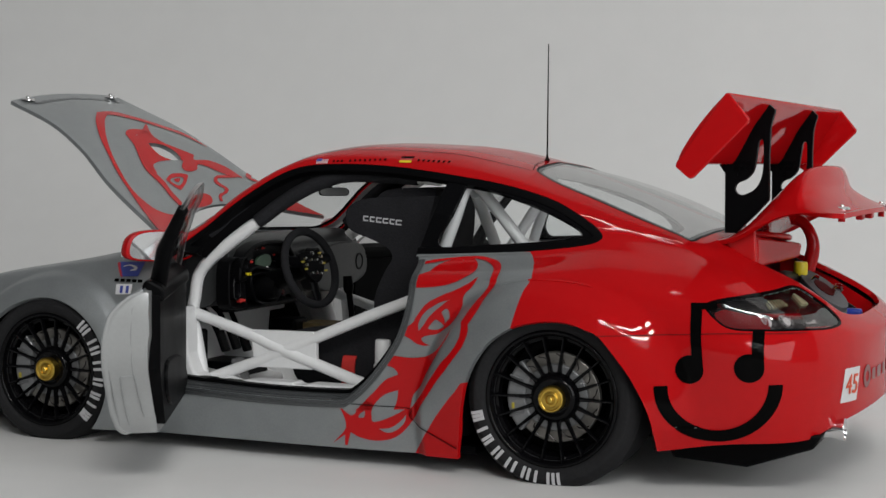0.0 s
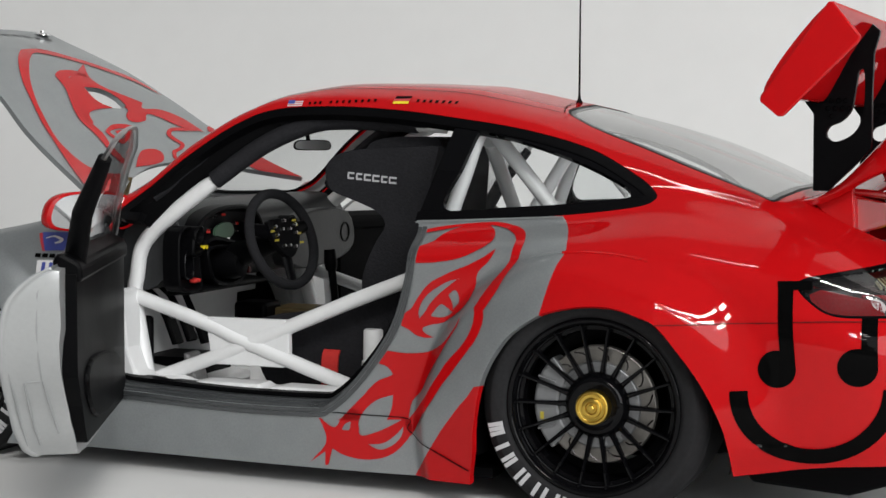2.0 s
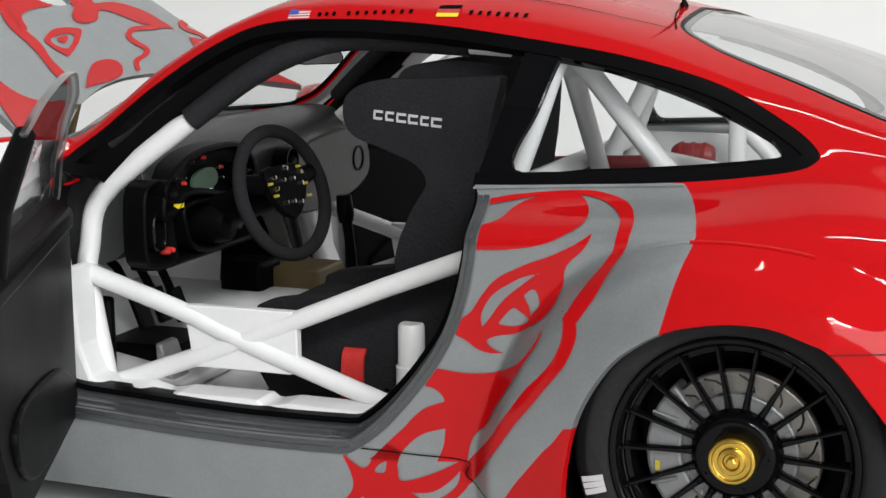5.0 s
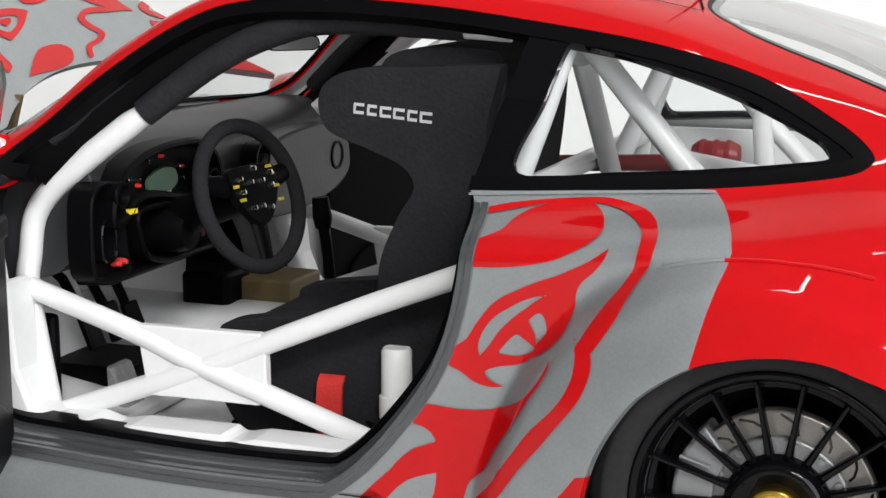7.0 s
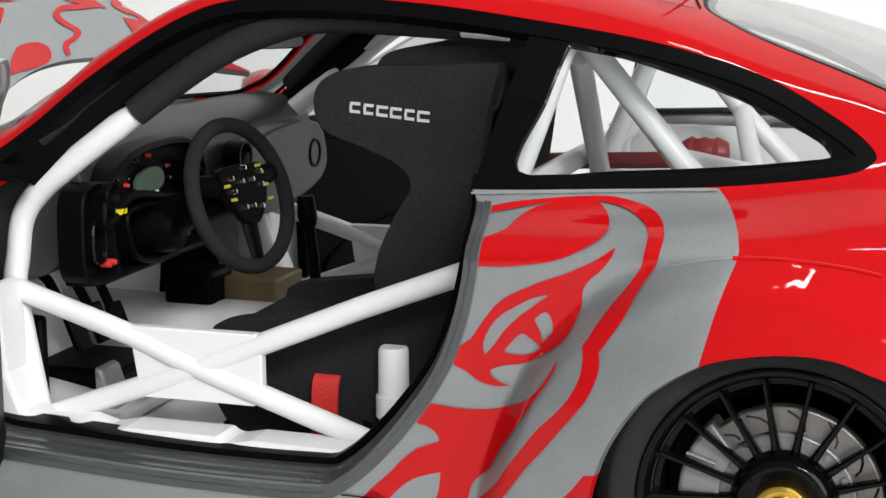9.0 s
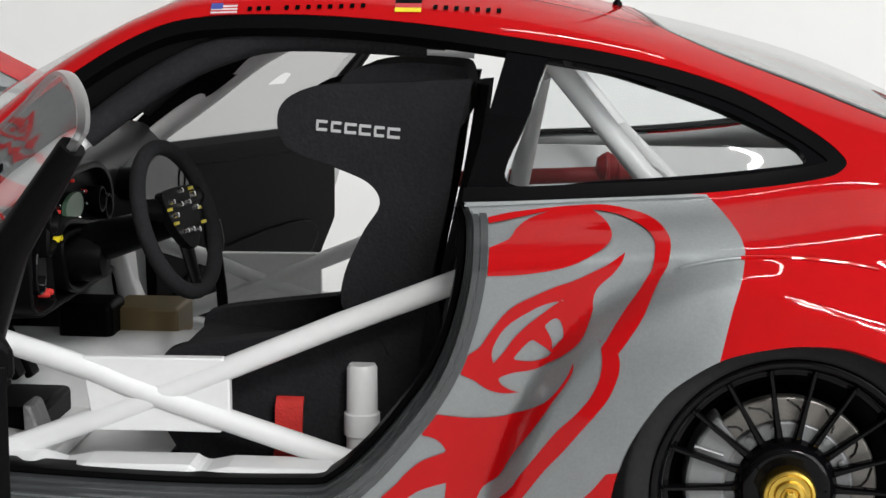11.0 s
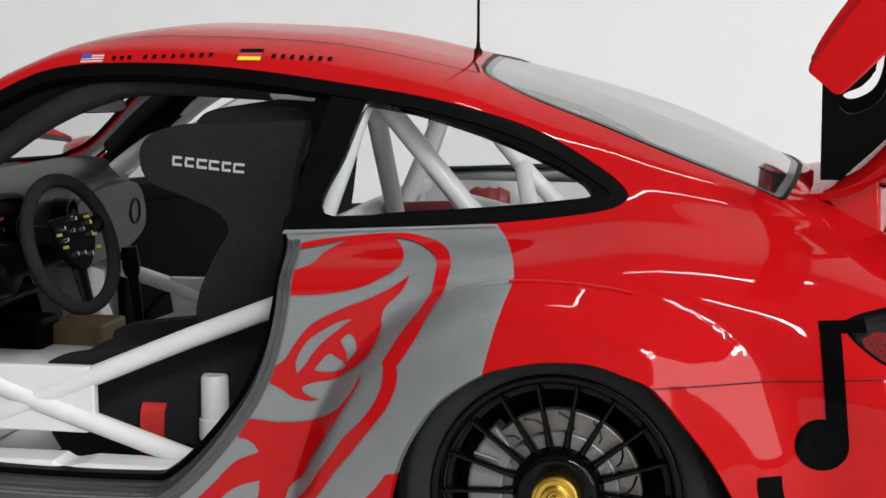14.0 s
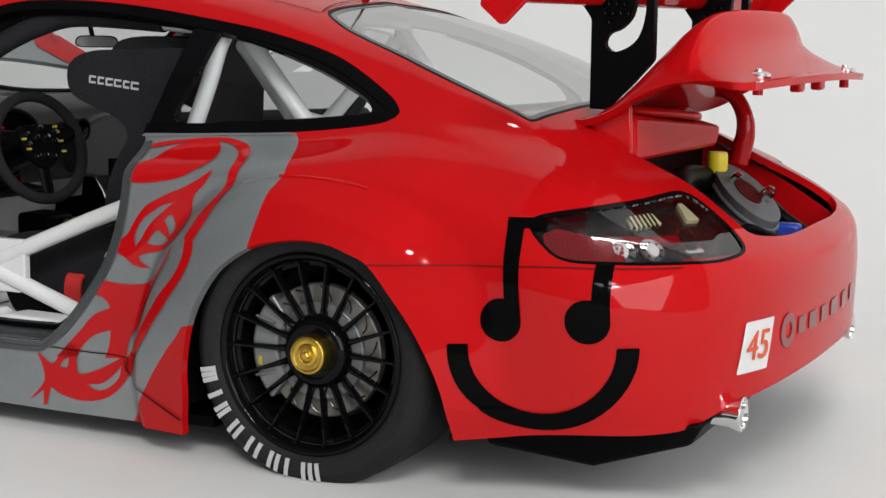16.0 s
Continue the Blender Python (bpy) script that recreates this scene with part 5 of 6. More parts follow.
# ---------------------------------------------------------------- seat
def seat():
    s = new("seat")
    s.parent = car
    tagged(s, "black fabric racing bucket seat")
    yc = -0.345
    spine = [(1.11, 0.36), (1.20, 0.335), (1.40, 0.315), (1.52, 0.36), (1.60, 0.50), (1.66, 0.75), (1.70, 0.95), (1.72, 1.10)]
    sp = smooth_loop(spine, 5, False)
    rows = []
    for i, (x, z) in enumerate(sp):
        k = i / (len(sp) - 1)
        half = np.interp(k, [0, 0.3, 0.5, 0.75, 1], [0.21, 0.225, 0.225, 0.215, 0.15])
        rows.append([(x + (0.03 * (u ** 4) if k > 0.5 else 0), yc + u * half, z + (0.10 * u ** 4 if k < 0.45 else 0)) for u in np.linspace(-1, 1, 17)])
    part("shell", grid(rows), MATT, s, "black padded back and base", solid=0.0)
    wing_ = smooth_loop([(1.306, 1.02), (1.325, 1.07), (1.40, 1.10), (1.55, 1.108), (1.70, 1.115), (1.715, 1.10), (1.69, 1.00), (1.67, 0.86), (1.64, 0.70), (1.62, 0.56), (1.60, 0.44), (1.50, 0.60), (1.445, 0.625), (1.45, 0.70), (1.49, 0.79), (1.525, 0.85), (1.50, 0.895), (1.42, 0.93), (1.33, 0.965)], 4)
    for y in (yc - 0.215, yc + 0.215):
        part("head_wing", prism([tuple(p) for p in wing_], y - 0.028, y + 0.028), MATT, s, "black padded side wing", smooth=False, bevel=0.022)
    head = smooth_loop([(1.43, 1.085), (1.455, 1.128), (1.54, 1.146), (1.66, 1.144), (1.705, 1.125), (1.70, 1.02), (1.60, 0.97), (1.47, 1.03)], 4)
    part("head_rest", prism([tuple(p) for p in head], yc - 0.19, yc + 0.19), MATT, s, bevel=0.02)
    bol = smooth_loop([(1.05, 0.49), (1.08, 0.525), (1.2, 0.545), (1.32, 0.56), (1.42, 0.575), (1.50, 0.60), (1.62, 0.70), (1.66, 0.55), (1.60, 0.30), (1.40, 0.25), (1.14, 0.26), (1.05, 0.36)], 4)
    for y in (yc - 0.21, yc + 0.21):
        part("bolster", prism([tuple(p) for p in bol], y - 0.03, y + 0.03), MATT, s, "black padded thigh bolster", smooth=False, bevel=0.025)
    part("cushion", prism([tuple(p) for p in smooth_loop([(1.06, 0.48), (1.10, 0.50), (1.3, 0.47), (1.5, 0.46), (1.5, 0.3), (1.06, 0.3)], 3)], yc - 0.19, yc + 0.19), MATT, s, bevel=0.03)
    part("base_rail", block(1.30, yc, 0.255, 0.50, 0.40, 0.05), BLACK, s, bevel=0.01)
    # pale maker's mark as a row of blocks
    for i, wd in enumerate((0.024, 0.022, 0.026, 0.026, 0.022, 0.028)):
        for dz in (-0.0085, 0.0085):
            part("mark", block(0, 0, dz, wd * 0.95, 0.002, 0.0062, Matrix.Translation((1.402 + 0.0305 * i, yc - 0.2445, 1.016 - 0.0028 * i)) @ pose(0, 0, 0, 0, 4, 0)), GREYMARK, s, "pale grey mark")
        part("mark", block(-wd * 0.4, 0, 0, 0.005, 0.002, 0.013, Matrix.Translation((1.402 + 0.0305 * i, yc - 0.2445, 1.016 - 0.0028 * i)) @ pose(0, 0, 0, 0, 4, 0)), GREYMARK, s, "pale grey mark")
    run = smooth_loop([(-0.600, 0.23), (-0.608, 0.33), (-0.606, 0.395), (-0.592, 0.422), (-0.565, 0.425), (-0.52, 0.40)], 4, False)
    part("belt", grid([[(x + 0.012 * (z - 0.3), y, z) for x in (1.300, 1.304, 1.356, 1.360)] for y, z in run]), REDBELT, s, "red webbing harness strap", solid=0.009)
    part("buckle", block(1.332, -0.60, 0.30, 0.07, 0.02, 0.016), REDBELT, s, bevel=0.004)
    return s


seat()
ext = new("side_post")
ext.parent = car
tagged(ext, "white cylindrical post beside the seat")
part("upper", lathe([(0.0005, 0.505), (0.028, 0.505), (0.033, 0.498), (0.034, 0.40)], 28, "z", (1.49, -0.60, 0)), WHITE, ext)
part("lower", lathe([(0.034, 0.40), (0.039, 0.397), (0.039, 0.35), (0.034, 0.347), (0.033, 0.22)], 28, "z", (1.49, -0.60, 0)), WHITE, ext)
part("cable", tube([(1.36, -0.56, 0.36), (1.42, -0.58, 0.32), (1.50, -0.62, 0.27)], 0.009, 8, rounded=4), BLACK, ext)

# ---------------------------------------------------------------- dashboard
dash = part("dashboard", prism([tuple(p) for p in smooth_loop([(0.36, 0.86), (0.50, 0.902), (0.64, 0.912), (0.73, 0.888), (0.768, 0.83), (0.755, 0.74), (0.70, 0.64), (0.60, 0.60), (0.40, 0.62)], 4)], -0.64, 0.69), DASH, car, "dark grey moulded dashboard", bevel=0.02)
def across(outline, lo, hi):
    return prism([tuple(p) for p in outline], lo, hi, "x")
def inset(outline, d):
    """An outline drawn in by d."""
    o = np.asarray(outline, float)
    t = np.roll(o, -1, 0) - np.roll(o, 1, 0)
    t /= np.linalg.norm(t, axis=1)[:, None]
    n = np.stack([-t[:, 1], t[:, 0]], 1)
    if ((o - o.mean(0)) * n).sum() > 0:
        n = -n
    return o + n * d


def bowl(outline, x, rim, deep):
    """A recess looking rearward: a raised rounded rim, then walls down to a floor."""
    rings = [(0.0, x - 0.06), (0.0, x), (rim * 0.3, x + rim * 0.35), (rim * 0.8, x + rim * 0.3), (rim, x), (rim * 1.25, x - deep), (rim * 1.6, x - deep - 0.004)]
    rows = [[(h, p[0], p[1]) for p in inset(outline, d)] for d, h in rings]
    V, F_ = grid(rows, True)
    n = len(outline)
    return V, list(F_) + [tuple(range(len(V) - n, len(V)))]


hoodlet = smooth_loop([(-0.63, 0.73), (-0.625, 0.80), (-0.605, 0.83), (-0.555, 0.862), (-0.471, 0.888), (-0.356, 0.897), (-0.22, 0.89), (-0.14, 0.85), (-0.11, 0.78), (-0.16, 0.735), (-0.30, 0.745), (-0.45, 0.77), (-0.52, 0.765), (-0.57, 0.73)], 4)
part("binnacle", bowl(hoodlet, 0.815, 0.018, 0.022), BLACK, dash, "black instrument binnacle", smooth=True)
part("display", across(smooth_loop([(-0.455, 0.800), (-0.45, 0.815), (-0.425, 0.828), (-0.38, 0.835), (-0.335, 0.828), (-0.318, 0.803), (-0.335, 0.782), (-0.39, 0.775), (-0.445, 0.783)], 3), 0.795, 0.806), LCD, dash, "green grey display", smooth=False, bevel=0.003)
part("tell_tale", block(0.808, -0.37, 0.776, 0.006, 0.02, 0.007), CHROME, dash)
pit = smooth_loop([(-0.52, 0.75), (-0.515, 0.68), (-0.48, 0.63), (-0.38, 0.605), (-0.27, 0.62), (-0.235, 0.68), (-0.25, 0.735), (-0.38, 0.755)], 4)
part("column_shroud", bowl(pit, 0.815, 0.014, 0.05), BLACK, dash, "black recess round the steering column")
part("column_tube", lathe([(0.055, 0.76), (0.055, 0.84), (0.046, 0.87), (0.0005, 0.875)], 24, "x", (0, -0.375, 0.685)), BLACK, dash)
part("switch_pod", lathe([(0.045, 0.76), (0.042, 0.82), (0.034, 0.828), (0.030, 0.80), (0.0005, 0.80)], 20, "x", (0, -0.27, 0.70)), BLACK, dash)
panel = smooth_loop([(-0.80, 0.66), (-0.80, 0.76), (-0.785, 0.805), (-0.74, 0.828), (-0.66, 0.832), (-0.60, 0.80), (-0.57, 0.74), (-0.55, 0.66), (-0.54, 0.61), (-0.66, 0.60), (-0.77, 0.615)], 4)
panel = [((p[0] + 0.54) * 0.62 - 0.54, p[1]) for p in panel]
part("side_panel", bowl(panel, 0.80, 0.012, 0.02), BLACK, dash, "black side panel with air vent")
part("vent_rim", bowl(smooth_loop([(-0.655, 0.66), (-0.655, 0.73), (-0.625, 0.755), (-0.595, 0.73), (-0.595, 0.66), (-0.625, 0.645)], 4), 0.80, 0.008, 0.03), GLOSSBLACK, dash)
for y, z in ((-0.597, 0.80), (-0.222, 0.80), (-0.165, 0.775)):
    part("gauge", bowl([(y + 0.032 * math.cos(a), z + 0.032 * math.sin(a)) for a in np.linspace(0, 2 * math.pi, 24, endpoint=False)], 0.822, 0.006, 0.02), BLACK, dash, "black round instrument")
for y, z in ((-0.585, 0.638), (-0.56, 0.639)):
    part("button", lathe([(0.0005, 0.806), (0.006, 0.804), (0.008, 0.795), (0.008, 0.78)], 12, "x", (0, y, z)), REDBELT, dash, "red push button")
for y, z, mat in ((-0.443, 0.856, CHROME), (-0.378, 0.862, REDBELT), (-0.486, 0.818, CHROME), (-0.486, 0.805, REDBELT), (-0.537, 0.823, CHROME), (-0.283, 0.826, REDBELT), (-0.28, 0.797, CHROME), (-0.30, 0.826, CHROME), (-0.548, 0.733, CHROME)):
    part("knob", lathe([(0.0005, 0.804), (0.0045, 0.802), (0.0055, 0.79)], 10, "x", (0, y, z)), mat, dash)
part("tab", block(0.815, -0.549, 0.756, 0.012, 0.032, 0.012), YELLOW, dash, "yellow tab")
part("round_sticker", lathe([(0.0005, 0.806), (0.012, 0.806), (0.012, 0.79)], 20, "x", (0.0, -0.20, 0.65)), DULL, dash, "round red sticker")
part("lower_edge", prism([(0.70, 0.585), (0.80, 0.592), (0.805, 0.61), (0.70, 0.62)], -0.62, -0.05), BLACK, dash, bevel=0.01)
for y, z in ((0.10, 0.80), (0.585, 0.75)):
    part("air_vent", lathe([(0.042, 0.78), (0.042, 0.829), (0.035, 0.829), (0.031, 0.80), (0.0005, 0.80)], 24, "x", (0, y, z)), BLACK, dash, "round black air vent")
part("glove_panel", across(smooth_loop([(0.12, 0.64), (0.12, 0.80), (0.30, 0.85), (0.62, 0.835), (0.67, 0.69), (0.44, 0.63)], 4), 0.74, 0.825), DASH, dash, "grey passenger side panel", bevel=0.02)

# steering wheel
wheel_m = Matrix.Translation(Vector((1.046, -0.402, 0.782))) @ Vector((0.93, -0.2, 0.30)).to_track_quat("Z", "Y").to_matrix().to_4x4()
sw = new("steering_wheel")
sw.parent = car
tagged(sw, "black suede steering wheel with yellow button labels")
part("rim", moved(tube([(0.168 * math.cos(a), 0.168 * math.sin(a), 0) for a in np.linspace(0, 2 * math.pi, 65)], 0.018, 14), wheel_m), SUEDE, sw, "matt black suede rim")
hubp = smooth_loop([(-0.075, 0.0), (-0.08, 0.06), (-0.04, 0.07), (0.04, 0.07), (0.08, 0.06), (0.075, 0.0), (0.025, -0.065), (-0.025, -0.065)], 4)
part("hub_plate", moved(prism([tuple(p) for p in hubp], 0.0, 0.022, "z"), wheel_m), BLACK, sw, smooth=False, bevel=0.006)
for a, b in (((-0.08, 0.03), (-0.155, 0.045)), ((0.08, 0.03), (0.155, 0.045)), ((0.0, -0.05), (0.0, -0.155))):
    part("spoke", moved(tube([(a[0], a[1], 0.005), (b[0], b[1], 0.0)], [0.028, 0.02], 10), wheel_m @ Matrix.Diagonal((1, 1, 0.45, 1))), BLACK, sw)
part("column", moved(tube([(0, 0, -0.01), (0, 0, -0.24)], [0.035, 0.05], 16), wheel_m), BLACK, sw)
for i, (u, v) in enumerate(((-0.072, 0.025), (-0.060, -0.008), (0.058, 0.060), (0.062, 0.042), (0.070, 0.012), (0.074, -0.022))):
    part("label", moved(block(u, v, 0.025, 0.016, 0.007, 0.006), wheel_m), LABEL, sw, "yellow button label")
for u, v in ((-0.055, 0.04), (-0.055, 0.01), (0.055, 0.045), (0.05, 0.015), (-0.02, 0.03), (0.02, 0.03), (0.0, -0.03), (-0.03, -0.03), (0.03, -0.035), (0.0, 0.06)):
    part("button", moved(lathe([(0.0005, 0.034), (0.006, 0.033), (0.008, 0.022)], 10, "z", (u, v, 0)), wheel_m), CHROME, sw, "chrome button")

# gear lever, boxes on the floor
gl = new("gear_lever")
gl.parent = car
tagged(gl, "black gear lever")
part("stick", tube([(1.07, 0.0, 0.42), (1.06, 0.0, 0.55), (1.045, 0.0, 0.66)], [0.014, 0.014, 0.016], 10), BLACK, gl)
part("knob", tube([(1.046, 0.0, 0.64), (1.043, 0.0, 0.67), (1.038, 0, 0.72)], [0.02, 0.026, 0.022], 14, rounded=3), BLACK, gl)
part("gate", block(1.07, 0.0, 0.435, 0.12, 0.10, 0.03), BLACK, gl, bevel=0.01)
part("relay_box", block(0.85, 0.12, 0.44, 0.18, 0.18, 0.09), BROWN, car, "brown box on the tunnel", bevel=0.008)
part("pump", block(0.72, 0.02, 0.46, 0.14, 0.14, 0.10), BLACK, car, "black control unit beside the tunnel", bevel=0.015)

# inside mirror
im = new("inside_mirror")
im.parent = car
tagged(im, "rear-view mirror under the roof")
part("mirror_glass", moved(prism([tuple(p) for p in smooth_loop([(-0.062, -0.012), (-0.058, 0.014), (0.0, 0.018), (0.058, 0.014), (0.062, -0.012), (0.0, -0.016)], 4)], 0.0, 0.004, "x"), Matrix.Translation((0.968, 0.0, 1.112)) @ pose(0, 0, 0, 0, 0, -50)), EDGE, im, smooth=False)
part("case", moved(prism([tuple(p) for p in smooth_loop([(-0.066, -0.015), (-0.062, 0.017), (0.0, 0.021), (0.062, 0.017), (0.066, -0.015), (0.0, -0.019)], 4)], -0.02, 0.0, "x"), Matrix.Translation((0.968, 0.0, 1.112)) @ pose(0, 0, 0, 0, 0, -50)), BLACK, im, smooth=False, bevel=0.008)
part("stem", tube([(0.95, 0.0, 1.13), (0.93, 0.0, 1.20), (0.95, 0, 1.26)], 0.008, 8), BLACK, im)

# aerial
aerial = new("aerial")
aerial.parent = car
tagged(aerial, "thin black roof aerial on a round base")
part("whip", tube([(2.036, -0.065, 1.266), (2.036, -0.065, 1.778)], [0.0040, 0.0024], 8), BLACK, aerial)
part("base", lathe([(0.013, 1.255), (0.011, 1.274), (0.006, 1.280), (0.005, 1.292), (0.0005, 1.292)], 16, "z", (2.036, -0.065, 0)), BLACK, aerial)

# ---------------------------------------------------------------- graphics on the skin
def side_art(name, outline, mat, holes=(), label="", **k):
    o = curvy(outline) if max(len(p) for p in outline) > 2 else outline
    return sticker(name, o, mat, side, True, [curvy(h) for h in holes], label=label, clear_of=(DOORWAY, ARCH_R), gap=(0.030, 0.004), **k)


art = "red swirl graphic on the silver flank"
LEAF = [(1.693, 0.34, 1), (1.686, 0.292), (1.659, 0.239), (1.622, 0.217), (1.589, 0.203, 1), (1.577, 0.222), (1.574, 0.245), (1.591, 0.28), (1.634, 0.319)]
side_art("swirl_graphic", [(1.741, 0.799, 1), (1.763, 0.804), (1.787, 0.812), (1.809, 0.822), (1.823, 0.839), (1.846, 0.854), (1.877, 0.865), (1.908, 0.873), (1.935, 0.877), (1.96, 0.875), (1.978, 0.867), (1.996, 0.854), (2.006, 0.84), (2.006, 0.828), (1.995, 0.816), (1.978, 0.805), (1.953, 0.792), (1.927, 0.781), (1.895, 0.772), (1.863, 0.766), (1.821, 0.76), (1.771, 0.757), (1.745, 0.755, 1)], RED, label=art)
side_art("swirl_graphic", [(1.716, 0.845, 1), (1.734, 0.849), (1.761, 0.854), (1.803, 0.863), (1.859, 0.871), (1.913, 0.877), (1.967, 0.881), (2, 0.881), (2.033, 0.876), (2.073, 0.867), (2.1, 0.854), (2.114, 0.839), (2.118, 0.827), (2.116, 0.807), (2.109, 0.781), (2.088, 0.743), (2.066, 0.697), (2.046, 0.664), (2.021, 0.627, 1), (1.978, 0.65, 1), (1.996, 0.645, 1), (2.013, 0.674), (2.037, 0.71), (2.061, 0.741), (2.075, 0.764), (2.083, 0.782), (2.088, 0.81), (2.087, 0.83), (2.076, 0.843), (2.054, 0.854), (2.025, 0.864), (1.991, 0.87), (1.96, 0.872), (1.914, 0.871), (1.866, 0.864), (1.808, 0.852), (1.741, 0.839), (1.724, 0.835, 1)], RED, label=art)
side_art("swirl_graphic", [(2.021, 0.627, 1), (2.024, 0.607), (2.02, 0.582), (2.005, 0.545), (1.982, 0.512), (1.951, 0.473), (1.919, 0.432), (1.886, 0.393), (1.853, 0.346), (1.784, 0.251), (1.752, 0.214, 1), (1.733, 0.247, 1), (1.74, 0.262), (1.815, 0.339), (1.841, 0.379), (1.874, 0.426), (1.907, 0.47), (1.944, 0.508), (1.97, 0.542), (1.987, 0.579), (1.991, 0.614), (1.988, 0.634, 1), (1.996, 0.645, 1)], RED, label=art)
side_art("swirl_graphic", [(2.032, 0.808, 1), (2.025, 0.79), (2.007, 0.766), (1.986, 0.747), (1.975, 0.73), (1.972, 0.712), (1.972, 0.694), (1.963, 0.663), (1.951, 0.64), (1.933, 0.621), (1.911, 0.604), (1.877, 0.583), (1.853, 0.574), (1.826, 0.569), (1.804, 0.562), (1.793, 0.554), (1.8, 0.542), (1.82, 0.532), (1.836, 0.53, 1), (1.804, 0.526), (1.771, 0.533), (1.744, 0.55), (1.711, 0.563), (1.689, 0.57, 1), (1.722, 0.593), (1.733, 0.6), (1.755, 0.616), (1.771, 0.641), (1.787, 0.664), (1.804, 0.685), (1.826, 0.703), (1.858, 0.72), (1.896, 0.738), (1.933, 0.752), (1.964, 0.767), (1.996, 0.784), (2.016, 0.797)], RED,
         holes=([(1.782, 0.584, 1), (1.779, 0.607), (1.789, 0.634), (1.81, 0.662), (1.843, 0.685), (1.88, 0.705), (1.925, 0.717, 1), (1.901, 0.706), (1.875, 0.686), (1.848, 0.664), (1.821, 0.636), (1.802, 0.608)], [(1.88, 0.663, 1), (1.896, 0.677), (1.907, 0.677), (1.915, 0.664), (1.918, 0.641, 1), (1.896, 0.616, 1), (1.894, 0.636)], [(1.82, 0.594, 1), (1.829, 0.607), (1.854, 0.633), (1.872, 0.627), (1.896, 0.61, 1), (1.885, 0.6), (1.854, 0.592)]), label=art)
side_art("swirl_graphic", [(1.639, 0.482, 1), (1.664, 0.479), (1.7, 0.476), (1.738, 0.474), (1.788, 0.478), (1.825, 0.487), (1.86, 0.504), (1.888, 0.524), (1.91, 0.55), (1.928, 0.578), (1.939, 0.605, 1), (1.936, 0.584), (1.921, 0.557), (1.9, 0.526), (1.878, 0.49), (1.851, 0.449), (1.822, 0.406), (1.798, 0.362), (1.759, 0.325), (1.745, 0.266, 1), (1.7, 0.262, 1), (1.57, 0.25, 1), (1.5, 0.245, 1), (1.516, 0.257), (1.547, 0.289), (1.596, 0.337), (1.606, 0.35), (1.639, 0.38), (1.672, 0.395), (1.693, 0.403, 1), (1.681, 0.421), (1.661, 0.432), (1.634, 0.435), (1.609, 0.436, 1)], RED, holes=(LEAF,), label=art)
side_art("swirl_graphic", [(1.428, 0.258, 1), (1.453, 0.239), (1.483, 0.223), (1.5, 0.231), (1.516, 0.257), (1.549, 0.289, 1), (1.585, 0.268), (1.575, 0.222), (1.589, 0.203), (1.659, 0.228), (1.738, 0.272, 1), (1.757, 0.246), (1.751, 0.217), (1.733, 0.191), (1.697, 0.157), (1.648, 0.135), (1.587, 0.128), (1.525, 0.137), (1.483, 0.155, 1), (1.471, 0.101, 1), (1.459, 0.1, 1), (1.459, 0.144, 1), (1.397, 0.099, 1), (1.449, 0.151), (1.462, 0.181), (1.453, 0.214)], RED,
         holes=(LEAF, [(1.514, 0.216, 1), (1.526, 0.235), (1.547, 0.247, 1), (1.545, 0.229), (1.539, 0.217)], [(1.607, 0.177, 1), (1.66, 0.185), (1.702, 0.214), (1.729, 0.244, 1), (1.721, 0.21), (1.69, 0.179), (1.648, 0.163)]), label=art)
# panel seams
side_art("panel_seam", stroke([(1.40, 0.270, 0.0015), (1.61, 0.270, 0.0015), (1.747, 0.268, 0.0015), (1.748, 0.230, 0.0015), (1.867, 0.183, 0.002), (2.005, 0.125, 0.0025)]), INK, label="thin dark panel seam", lift=0.004, n=8)
for l_ in (True, False):
    sticker("panel_seam", stroke([(2.555, 0.612, 0.0014), (2.79, 0.622, 0.0014), (3.01, 0.637, 0.0014), (3.18, 0.641, 0.0014), (3.30, 0.643, 0.0014)]), DULL, side, l_, label="thin dark panel seam", n=9)
    sticker("roof_seam", stroke([(1.06, 0.515, 0.0022), (1.3, 0.50, 0.0022), (1.7, 0.485, 0.0022), (2.10, 0.465, 0.0022)]), INK, plan, l_, label="thin dark roof seam", box=lambda m: m[:, 2] > 1.1, n=8)

for l_ in (True, False):
    sticker("belt_edge", stroke([(1.715, 0.8745, 0.0024), (1.854, 0.8825, 0.0024), (2.083, 0.8955, 0.0024), (2.197, 0.901, 0.0024)]), SILVER, side, l_, label="pale folded edge below the window", n=8, lift=0.004)
sticker("roof_seam", stroke([(2.04, -0.085, 0.002), (2.05, -0.20, 0.002), (2.075, -0.34, 0.002), (2.105, -0.455, 0.002)]), INK, top, None, label="thin dark roof seam", box=lambda m: m[:, 2] > 1.1, n=8)

